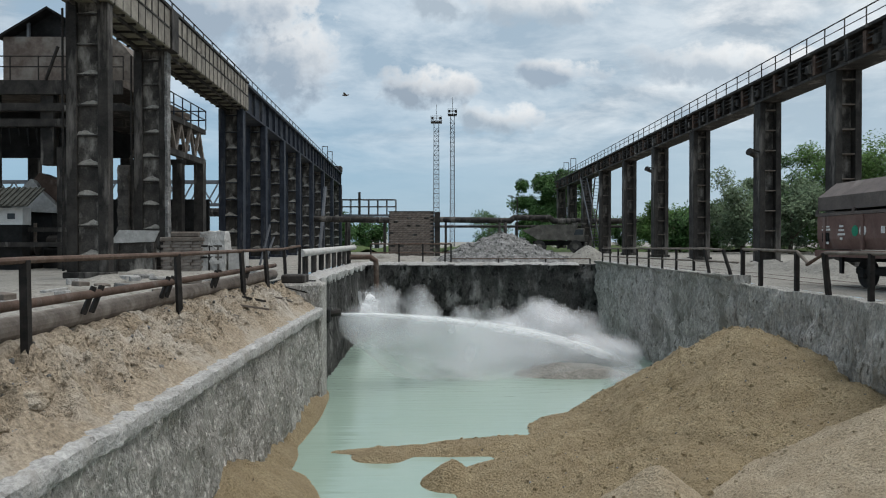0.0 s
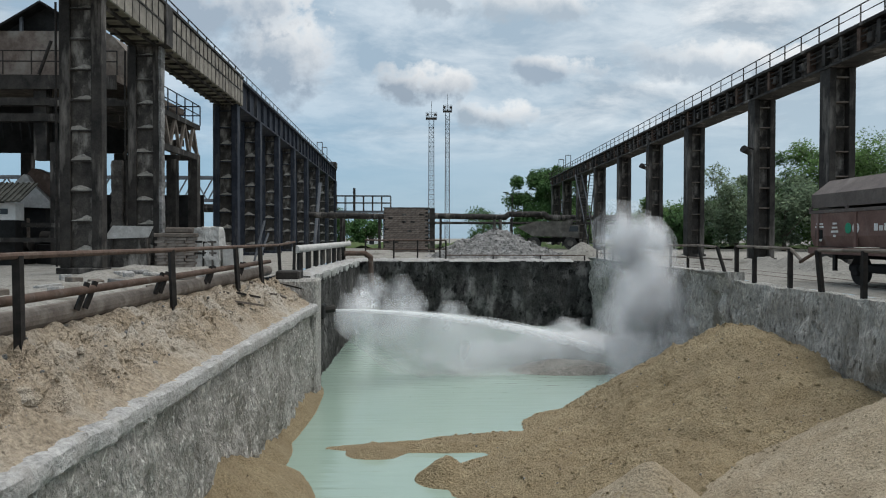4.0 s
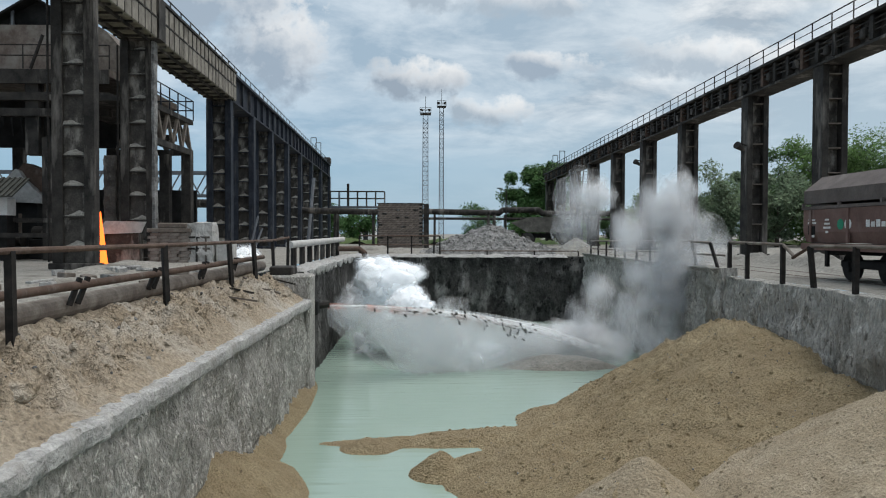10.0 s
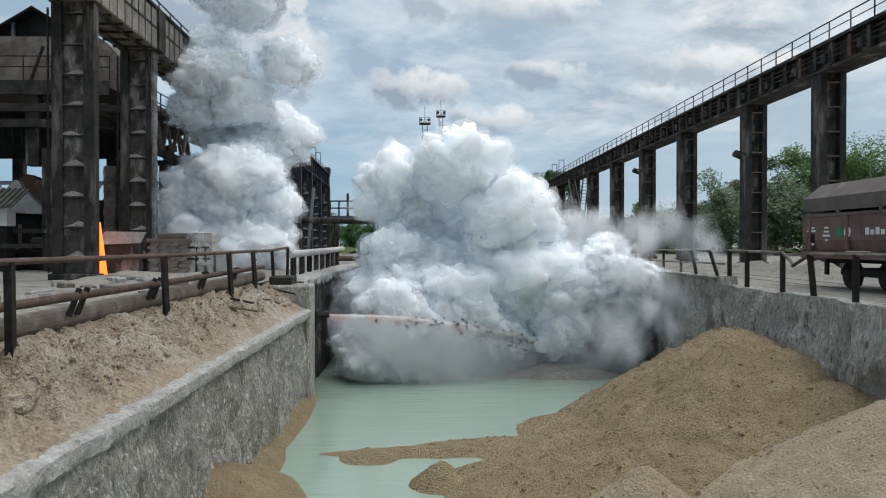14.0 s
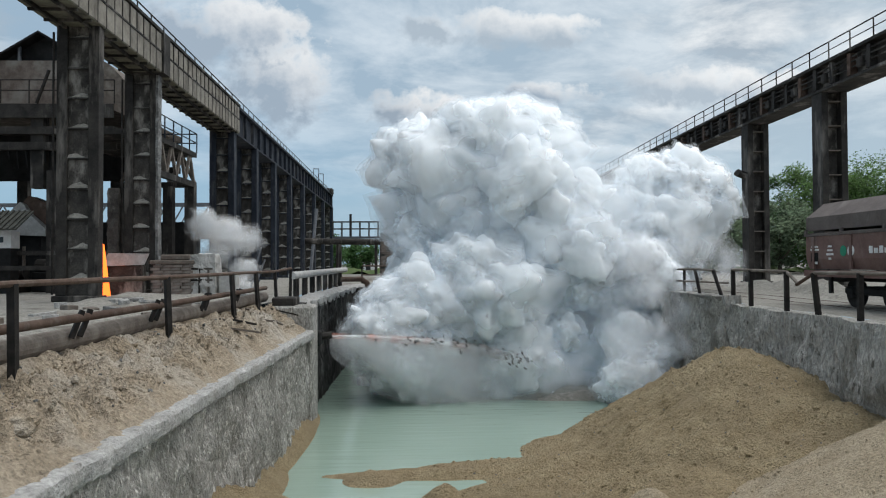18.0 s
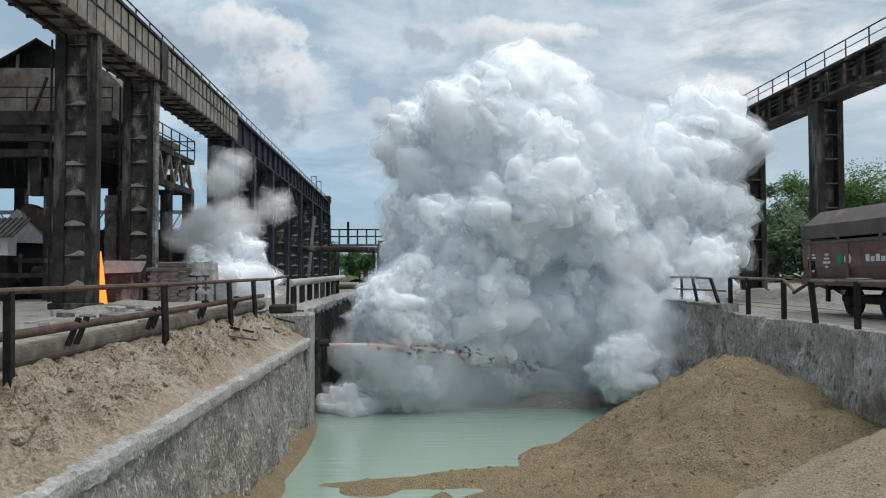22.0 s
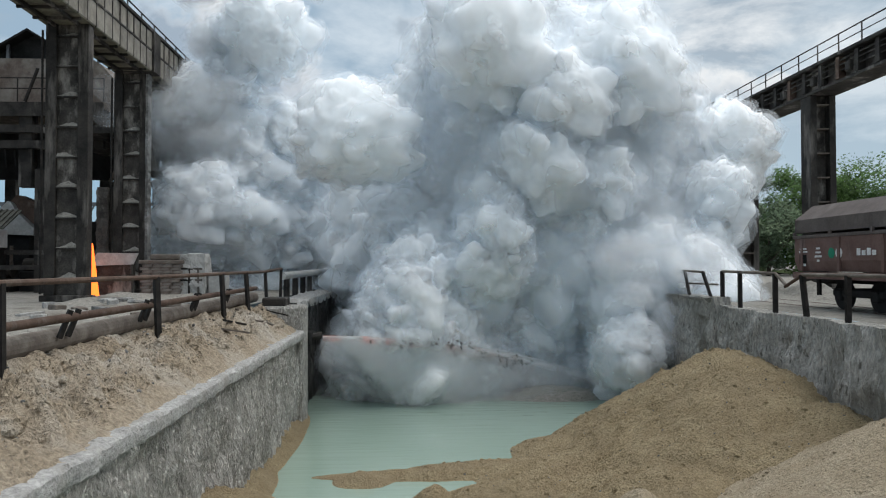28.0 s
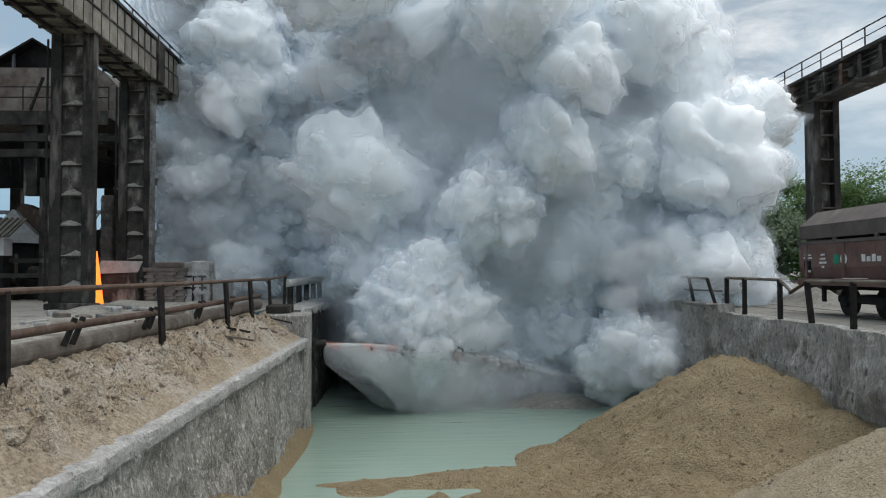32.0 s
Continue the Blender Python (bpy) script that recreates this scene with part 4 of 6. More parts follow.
rail_run("pit_railing", "rusty sagging tube handrail above the sand bank", [(-5.75, 6.6, 0.0), (-5.75, 10.05, 0.0), (-5.65, 15.8, 0.0), (-5.7, 21.3, 0.0), (-5.7, 24.3, 0.0), (-5.7, 27.2, 0.0), (-5.7, 29.6, 0.1)],
         1.22, 0.055, 0.05, lean=[(0, 0, 0), (-0.03, 0.0, 0.02), (-0.12, 0.1, 0), (-0.15, 0.1, 0), (-0.15, 0.1, 0), (-0.1, 0, 0), (0.05, 0, 0)])
rail_run("pit_railing", "dark tube handrail with a broken joint on the concrete wall", [(10.95, y, 0.0) for y in (14.0, 15.9, 17.8, 19.6)], 1.2, 0.06, 0.05, mat_top=M_PIPE,
         lean=[(0, 0, 0), (0, 0, 0), (0, 0, 0), (-0.08, 0.22, -0.02)])
bent = rail_run("pit_railing", "dark tube handrail with a drooping end on the concrete wall", [(10.95, y, 0.0) for y in (21.5, 23.9, 25.3)], 1.2, 0.06, 0.05, mat_top=M_PIPE,
                lean=[(0, 0, 0.0), (0, 0, 0.02), (0, 0, 0.03)])
bar_part("bent_rail", (0, 0, 1.2), (-0.02, -0.75, 0.84), 0.05, M_PIPE, bent)
bar_part("bent_rail", (-0.02, -0.62, 0.82), (-0.08, -1.66, 1.16), 0.05, M_RUST, bent)
rail_run("pit_railing", "bent grey handrail on the raised wall", [(10.9, y, 0.25 - 0.009 * (y - 25)) for y in (25.6, 27.9, 30.0, 32.2, 34.2, 36.4, 38.5, 40.5, 42.5, 44.5, 46.5)], 1.0, 0.045, 0.045, mid=0.5, mat_top=M_PIPE,
         lean=[(-0.3, 0.6, -0.05), (-0.15, 0.5, 0)] + [(0, 0, 0)] * 9)
rail_run("pit_railing", "dark handrail at the end of the pit", [(x, 47.9, 0.0) for x in (-4.4, -2.5, -0.9, 0.6, 1.0)], 1.35, 0.05, 0.05, mid=0.75)
rail_run("pit_railing", "thin low handrail at the rubble heap", [(x, 48.0, 0.0) for x in (1.0, 4.2, 7.4, 10.4)], 0.35, 0.04, 0.035)


def long_pipe(name, label, pts, r, mat, cat="pipe"):
    t = thing(name, label, cat, pts[0])
    o = Vector(pts[0])
    for a, b in zip(pts, pts[1:]):
        a, b = Vector(a) - o, Vector(b) - o
        d = (b - a).normalized() * r * 0.3
        bm = bmesh.new()
        bm_bar(bm, a - d, b + d, r, 16)
        part("pipe_length", bm, mat, t, smooth=False)
    return t


big = long_pipe("water_main", "thick dusty steel water main along the pit", [(-6.35, 3.0, 0.19), (-6.35, 14.0, 0.20), (-6.3, 20.0, 0.22), (-6.2, 27.0, 0.26)], 0.19, M_PIPE)
for y in (12.4, 12.7, 15.9, 16.2, 19.4, 19.7, 22.6, 22.9):
    plank_part("bracket", (0.22, y - 3.0, 0.05), (0.34, y - 3.0 + 0.15, 0.52), 0.07, 0.08, M_POST, big)
long_pipe("feed_pipe", "thin rusty pipe carried on brackets", [(-6.1, 3.0, 0.60), (-6.05, 11.0, 0.58), (-6.05, 17.0, 0.58), (-6.0, 26.5, 0.62)], 0.075, M_RUST)
long_pipe("feed_pipe", "thin dark pipe lying in the dust", [(-6.9, 3.0, 0.05), (-6.9, 24.0, 0.05)], 0.05, M_POST)

# the limed header with its posts by the pier, and the bent spout
hdr = long_pipe("spray_header", "lime-crusted header pipe on stubby posts", [(-5.6, 29.6, 1.02), (-5.3, 46.0, 1.12)], 0.16, M_LIME)
for k in range(8):
    y = 30.5 + 2.0 * k
    bar_part("stub_post", (0.0 + 0.02 * k, y - 29.6, -1.1), (0.02 * k, y - 29.6, 0.0), 0.13, M_STEEL, hdr)
long_pipe("spout_pipe", "rusty bent pipe that dips over the wall", [(-5.3, 44.0, 0.55), (-4.1, 44.3, 0.55), (-3.75, 44.3, 0.3), (-3.7, 44.3, -1.6)], 0.16, M_RUST)
nz = thing("spray_nozzle", "blackened nozzle box in the recess of the wall", "nozzle", (-4.5, 27.4, -1.35))
box_part("nozzle_box", (-0.3, 0.45, -0.35, 0.35, -0.25, 0.3), M_BLACK, nz, bevel=0.05)
bar_part("nozzle_pipe", (0.3, 0.1, 0.05), (0.8, 0.2, 0.12), 0.14, M_STEEL, nz)

# ---------------------------------------------------------------- wagon on the track
def wagon():
    t = thing("hopper_wagon", "red-brown covered hopper wagon with a brown-grey lid", "railway wagon", (14.5, 0, 0))
    y0, y1 = 10.5, 24.4
    bm = bmesh.new()
    bm_prism(bm, [(-1.3, 1.25), (-1.42, 1.6), (-1.42, 2.35), (1.42, 2.35), (1.42, 1.6), (1.3, 1.25)], y0 + 0.1, y1 - 0.1)
    part("body", bm, M_WAGON, t)
    box_part("sill_beam", (-1.45, -1.2, y0, y1, 1.0, 1.22), M_WAGON, t)
    box_part("sill_beam", (1.2, 1.45, y0, y1, 1.0, 1.22), M_WAGON, t)
    bm = bmesh.new()
    bm_prism(bm, [(-1.38, 2.55), (-1.38, 3.0), (-0.75, 3.5), (0.75, 3.5), (1.38, 3.0), (1.38, 2.55)], y0 + 0.05, y1 - 0.05)
    part("lid", bm, M_LID, t)
    box_part("lid_rim", (-1.44, 1.44, y0, y1, 2.36, 2.46), M_LID, t)
    for y in span(y0 + 0.6, y1 - 0.6, 2.1):
        box_part("body_rib", (-1.47, -1.40, y - 0.06, y + 0.06, 1.25, 2.34), M_WAGON, t)
        box_part("lid_clip", (-1.46, -1.38, y - 0.05 + 0.5, y + 0.05 + 0.5, 2.44, 2.58), M_LID, t)
    box_part("label_plate", (-1.445, -1.424, 23.55, 23.95, 1.5, 1.8), M_BLACK, t)
    for yy, z, w, h in ((24.0, 2.1, 0.4, 0.05), (24.0, 2.0, 0.5, 0.06), (24.0, 1.62, 0.32, 0.2), (23.1, 2.1, 0.22, 0.06), (23.1, 1.97, 0.3, 0.06), (23.1, 1.84, 0.4, 0.07), (23.1, 1.7, 0.14, 0.07)):
        box_part("lettering_bar", (-1.432, -1.421, yy - 0.25 - w / 2, yy - 0.25 + w / 2, z - 0.1 - h / 2, z - 0.1 + h / 2), M_WHITE, t)
    for k in range(4):
        box_part("lettering_bar", (-1.432, -1.421, 19.9 + 0.24 * k, 20.07 + 0.24 * k, 1.75, 1.9 + 0.06 * (k % 2)), M_WHITE, t)
    for yy, m in ((22.0, M_WHITE), (22.4, M_GREEN)):
        bm = bmesh.new()
        bm_bar(bm, (-1.421, yy - 0.3, 1.84), (-1.434, yy - 0.3, 1.84), 0.17, 20)
        part("round_mark", bm, m, t)
    box_part("centre_sill", (-0.4, 0.4, y0, y1, 0.85, 1.2), M_BLACK, t)
    for yc in (21.5, 13.0):
        box_part("bogie_frame", (-1.0, 1.0, yc - 1.3, yc + 1.3, 0.45, 0.7), M_BLACK, t, bevel=0.05)
        for dy in (-0.92, 0.92):
            for x in (-0.8, 0.8):
                bm = bmesh.new()
                bm_bar(bm, (x - 0.07, yc + dy, 0.5), (x + 0.07, yc + dy, 0.5), 0.47, 24)
                part("wheel", bm, M_BLACK, t)
            box_part("axle_box", (-1.05, -0.88, yc + dy - 0.16, yc + dy + 0.16, 0.34, 0.66), M_BLACK, t, bevel=0.03)
    box_part("hose_hook", (-0.5, -0.42, y1, y1 + 0.18, 0.4, 1.0), M_BLACK, t)
    box_part("coupler", (-0.2, 0.2, y1, y1 + 0.5, 0.8, 1.1), M_BLACK, t, bevel=0.05)


wagon()
for x in (13.72, 15.28):
    tagged(box_part("track_rail", (x - 0.035, x + 0.035, -10, 70, -0.05, 0.012), M_RUST), "worn steel track rail sunk in dust", "rail", "rails of the track", "structure")

# ---------------------------------------------------------------- far end: brick block, pipes, rubble, truck, masts
def brick_block():
    t = thing("brick_block", "squat weathered brick wall block behind the pit", "brick wall", (0, 0, 0))
    x0, x1, y0, y1, h = -4.9, -0.2, 74.0, 76.0, 4.6
    box_part("core", (x0 + 0.03, x1 - 0.03, y0 + 0.03, y1, 0, h - 0.02), M_DARKCONC, t)
    bm = bmesh.new()
    bm_box(bm, -0.235, 0.235, -0.03, 0.03, -0.085, 0.085)
    me = mesh_of(bm, "brick", M_BRICK)
    rows = 24
    for j in range(rows):
        n = 10
        for i in range(n):
            x = x0 + 0.25 + 0.5 * (i + (0.25 if j % 2 else -0.05)) * 0.92
            if x > x1 - 0.2 or random.random() < 0.04:
                continue
            part("brick", me, None, t, at=pose(x, y0 + random.uniform(-0.012, 0.008), 0.1 + j * h / rows))
    box_part("coping", (x0 - 0.06, x1 + 0.06, y0 - 0.06, y1 + 0.05, h - 0.015, h + 0.08), M_DARKCONC, t, bevel=0.02)
    box_part("end_post", (x1 + 0.02, x1 + 0.6, y0 - 0.1, y1, 0, h + 0.0), M_STEEL, t)


brick_block()
long_pipe("overhead_pipe", "dark overhead pipeline beyond the pit", [(-0.4, 104, 4.75), (10.8, 104, 4.55), (11.4, 104, 5.0), (16.6, 104, 5.0), (17.2, 104, 4.5), (29, 104, 4.5)], 0.42, M_STEEL)
long_pipe("overhead_pipe", "thin dark overhead pipe beyond the pit", [(-0.4, 103.2, 3.7), (29, 103.2, 3.7)], 0.18, M_STEEL)
long_pipe("overhead_pipe", "dark pipeline by the gantry end", [(-17, 90, 4.4), (-5, 90, 4.2)], 0.38, M_STEEL)
long_pipe("overhead_pipe", "dark pipeline behind the columns", [(17, 115, 5.0), (60, 115, 4.6)], 0.35, M_STEEL)
for x in (1.4, 9.2, 10.1, 11.7):
    tagged(box_part("pipe_trestle", (x - 0.16, x + 0.16, 103.0, 104.4, 0, 4.3), M_STEEL), "dark steel trestle under the pipeline", "trestle", "pipe trestles")


for x in (-15.5, -11.0, -6.5):
    tagged(box_part("pipe_trestle", (x - 0.16, x + 0.16, 89.8, 90.2, 0, 4.0), M_STEEL), "dark steel trestle under the pipeline", "trestle", "pipe trestles")


def walkway():
    t = thing("pipe_bridge", "grey steel walkway with railings over the pipes", "walkway", (0, 92, 0))
    x0, x1 = -12.2, -5.2
    box_part("deck", (x0, x1, -0.6, 0.6, 4.75, 5.0), M_MAST, t)
    for y in (-0.55, 0.55):
        for z in (6.0, 6.9):
            bar_part("guard_rail", (x0, y, z), (x1, y, z), 0.06, M_STEEL, t)
        for x in span(x0, x1, 1.15):
            bar_part("guard_post", (x, y, 5.0), (x, y, 6.9), 0.055, M_STEEL, t)
    for x in (x0 + 0.6, x1 - 0.8):
        box_part("leg", (x - 0.15, x + 0.15, -0.2, 0.2, 0, 4.75), M_STEEL, t)
    bar_part("vent_stack", (-9.9, 0, 5.0), (-9.9, 0, 7.9), 0.16, M_STEEL, t)


walkway()


def rubble():
    def h(x, y):
        d = math.hypot((x - 5.3) / 5.2, (y - 57.0) / 8.0)
        e = math.hypot((x - 2.6) / 2.8, (y - 57.0) / 5.0)
        z = max(2.35 * (1 - d), 1.5 * (1 - e), 0.55 * (1 - math.hypot((x - 7.5) / 4.0, (y - 54) / 4.5)), -0.3)
        return z + (0.32 * fbm(x * 0.9, y * 0.9) + 0.2 * fbm(x * 2.6, y * 2.6, 3.0)) * (1 if z > -0.2 else 0) - 0.05
    ob = new("rubble_heap", grid_mesh("rubble_heap", span(-2.5, 13, 0.14), span(49.2, 66, 0.18), h, M_RUBBLE))
    tagged(ob, "grey heap of broken slag rubble", "rubble heap", kind="stuff")
    rnd = random.Random(5)
    bm = bmesh.new()
    for _ in range(420):
        x, y = rnd.uniform(0.2, 10.5), rnd.uniform(49.8, 58)
        z = h(x, y)
        if z < 0.05:
            continue
        r = rnd.uniform(0.04, 0.13)
        bmesh.ops.create_icosphere(bm, subdivisions=1, radius=r, matrix=pose(x, y, z + r * 0.2, rnd.uniform(0, 90), rnd.uniform(0, 90), 0) @ Matrix.Diagonal((1, rnd.uniform(0.6, 1), rnd.uniform(0.5, 0.9), 1)))
    tagged(part("slag_lumps", bm, M_RUBBLE), "loose lumps of broken slag on the heap", "rubble", kind="stuff")

    def h2(x, y):
        d = math.hypot((x - 11.0) / 1.9, (y - 51.5) / 1.8)
        return 1.45 * (1 - math.sqrt(d * d + 0.02)) + 0.05 * fbm(x * 2, y * 2)
    tagged(new("sand_heap", grid_mesh("sand_heap", span(8.8, 13.2, 0.16), span(49.4, 53.6, 0.16), h2, M_YARD)), "small pale heap of sand by the pit's end", "sand heap", kind="stuff")


rubble()


def truck():
    t = thing("dump_truck", "dusty heavy dump truck with a ribbed tipping body", "dump truck", (16.2, 96, 0))
    t.matrix_basis = pose(15.9, 96, 0, 0, 0, -12)
    bm = bmesh.new()
    bm_prism(bm, [(-4.1, 3.0), (-1.6, 3.75), (2.6, 3.75), (3.2, 4.1), (3.25, 3.85), (2.4, 1.75), (-2.0, 1.75)], -1.75, 1.75)
    body = part("tipping_body", bm, M_TRUCK, t)
    for k in range(6):
        x = -1.9 + 0.85 * k
        bm = bmesh.new()
        bm_box(bm, x - 0.09, x + 0.09, -1.86, -1.74, 1.8, 3.7)
        part("body_rib", bm, M_TRUCK, body)
    box_part("chassis", (-2.8, 4.0, -0.7, 0.7, 1.0, 1.6), M_BLACK, t)
    box_part("cab", (2.4, 4.1, -1.7, 0.2, 1.5, 3.3), M_TRUCK, t, bevel=0.08)
    box_part("cab_window", (2.7, 3.9, -1.72, -1.69, 2.4, 3.1), M_GLASS, t)
    box_part("bonnet", (2.9, 4.6, 0.2, 1.7, 1.5, 2.4), M_TRUCK, t, bevel=0.08)
    box_part("bumper", (4.1, 4.7, -1.7, 1.7, 0.8, 1.4), M_TRUCK, t, bevel=0.05)
    box_part("canopy", (2.4, 4.3, -1.75, 1.75, 3.85, 3.98), M_TRUCK, t)
    for x, s in ((-1.9, 1), (2.9, 1)):
        for y in (-1.45, 1.45):
            bm = bmesh.new()
            bm_bar(bm, (x, y - 0.3, 0.85), (x, y + 0.3, 0.85), 0.85, 24)
            w = part("wheel", bm, M_RUBBER, t, "big worn dump truck tyre")
            bm = bmesh.new()
            bm_bar(bm, (x, y - 0.33, 0.85), (x, y + 0.33, 0.85), 0.4, 16)
            part("rim", bm, M_TRUCK, w)


truck()


def mast(x, y, h, w, deck):
    t = thing("lattice_mast", "slender grey lattice mast with a lamp platform", "mast", (x, y, 0), "lighting masts")
    cs = [(-w, -w), (w, -w), (w, w), (-w, w)]
    for cx, cy in cs:
        bar_part("leg", (cx, cy, 0), (cx * 0.8, cy * 0.8, h), 0.085, M_MAST, t, n=6)
    z, k = 0.5, 0
    bm = bmesh.new()
    while z < h - 1.2:
        s = 1 - 0.2 * z / h
        for i in range(4):
            a, b = cs[i], cs[(i + 1) % 4]
            bm_bar(bm, (a[0] * s, a[1] * s, z), (b[0] * s, b[1] * s, z), 0.045, 4)
            p, q = (a, b) if k % 2 else (b, a)
            bm_bar(bm, (p[0] * s, p[1] * s, z), (q[0] * s, q[1] * s, z + 1.2), 0.045, 4)
        z += 1.2
        k += 1
    part("lattice", bm, M_MAST, t)
    box_part("platform", (-deck, deck, -deck, deck, h - 0.1, h + 0.1), M_STEEL, t)
    corners = ((-deck, -deck), (deck, -deck), (deck, deck), (-deck, deck))
    for i in range(4):
        a, b = corners[i], corners[(i + 1) % 4]
        bar_part("rail_post", (*a, h), (*a, h + 1.4), 0.06, M_STEEL, t, n=4)
        for z in (h + 0.7, h + 1.4):
            bar_part("platform_rail", (*a, z), (*b, z), 0.05, M_STEEL, t, n=4)
    bar_part("aerial", (0, 0, h), (0, 0, h + 4.5), 0.05, M_STEEL, t, n=5)
    for s in (-1, 1):
        box_part("lamp_head", (s * deck * 0.7 - 0.25, s * deck * 0.7 + 0.25, -deck - 0.2, -deck + 0.2, h + 0.5, h + 1.1), M_STEEL, t, bevel=0.04)


mast(0.05, 180, 31.6, 0.75, 1.35)
mast(4.15, 182, 33.8, 0.6, 1.1)

# ---------------------------------------------------------------- trees
def tree(name, label, x, y, h, r, mat, leaves, leaf, seed, low=0.25):
    rnd = random.Random(seed)
    t = thing(name, label, "tree", (x, y, 0))
    bm = bmesh.new()
    bm_bar(bm, (0, 0, -0.2), (0.02 * h, 0, h * 0.55), 0.03 * h, 10, 0.014 * h)
    limbs = []
    for k in range(9):
        a = rnd.uniform(0, 6.28)
        z = h * rnd.uniform(low, 0.6)
        e = Vector((math.cos(a) * r * rnd.uniform(0.5, 0.9), math.sin(a) * r * rnd.uniform(0.5, 0.9), z + h * rnd.uniform(0.12, 0.35)))
        bm_bar(bm, (0.01 * h, 0, z), e, 0.011 * h, 6, 0.003 * h)
        limbs.append(e)
    part("trunk", bm, M_BARK, t)
    # clumps of leaves round the limbs' ends and the crown's middle
    cents = [(e, r * rnd.uniform(0.25, 0.5)) for e in limbs]
    for _ in range(16):
        a, q = rnd.uniform(0, 6.28), rnd.uniform(0, 1) ** 0.5 * r * 0.75
        z = h * rnd.uniform(low + 0.08, 0.95)
        w = 1 - abs((z / h - 0.55) / 0.6) ** 2
        cents.append((Vector((math.cos(a) * q * w, math.sin(a) * q * w, z)), r * rnd.uniform(0.18, 0.4)))
    v, f = [], []
    for _ in range(leaves):
        c, cr = rnd.choice(cents)
        d = Vector((rnd.gauss(0, 1), rnd.gauss(0, 1), rnd.gauss(0, 1))).normalized() * cr * rnd.uniform(0.3, 1.05)
        p = c + d
        p.z = max(p.z, 0.1)
        u = Vector((rnd.gauss(0, 1), rnd.gauss(0, 1), rnd.gauss(0, 1))).normalized() * leaf * rnd.uniform(0.5, 1.3)
        w = u.orthogonal().normalized() * leaf * rnd.uniform(0.3, 0.7)
        n = len(v)
        v += [p - u, p + w, p + u, p - w]
        f.append((n, n + 1, n + 2, n + 3))
    me = bpy.data.meshes.new("crown")
    me.from_pydata(v, [], f)
    me.materials.append(mat)
    part("crown", me, mat, t)


tree("dark_tree", "dense dark green tree beyond the gantry", 25, 175, 20, 6.0, M_LEAFD, 16000, 0.36, 1, 0.04)
tree("dark_tree", "dense dark green tree beyond the gantry", 31, 172, 19, 6.5, M_LEAFD, 16000, 0.36, 2, 0.04)
rt = random.Random(9)
for k, (x, y, h, r, m) in enumerate(((38, 88, 10, 4.5, M_LEAFG), (43, 86, 9.5, 4.5, M_LEAFG), (49, 88, 13.5, 6, M_LEAF), (54, 84, 14, 6, M_LEAF), (60, 84, 15, 6.5, M_LEAF), (66, 85, 16, 7, M_LEAF), (72, 86, 17, 7, M_LEAF), (46, 96, 13, 5, M_LEAFD), (57, 98, 15, 6, M_LEAFD), (64, 96, 15, 6, M_LEAFD), (35, 110, 7.5, 4, M_LEAF), (26, 125, 7, 4, M_LEAF), (80, 90, 17, 7, M_LEAF))):
    tree("broad_tree", "leafy green tree behind the wagon" if m is not M_LEAFG else "grey-green willow behind the columns", x, y, h, r, m, 11000, 0.22, 20 + k, 0.06)
for k, (x, y, h, r) in enumerate(((30, 135, 6.5, 5), (37, 132, 6.0, 5), (22, 150, 5.5, 5), (44, 118, 8.0, 5), (52, 112, 9.0, 5.5), (60, 108, 10.0, 6), (68, 104, 11, 6), (76, 102, 12, 6.5), (40, 102, 8.0, 4.5), (34, 99, 6.0, 3.5), (-18, 130, 6.0, 4), (-13, 140, 6.5, 4), (14, 190, 9.0, 6))):
    tree("bush", "dark green bush beyond the yard", x, y, h, r, M_LEAFD, 5000, 0.26, 60 + k, 0.05)
g = new("weeds", grid_mesh("weeds", span(-30, 60, 0.8), span(101, 140, 0.8), lambda x, y: 0.02 + max(0, 0.9 * fbm(x * 0.25, y * 0.25) + 0.45 * fbm(x * 1.4, y * 1.4, 2)) , M_GRASS))
tagged(g, "green weeds and scrub beyond the yard", "weeds", kind="stuff")


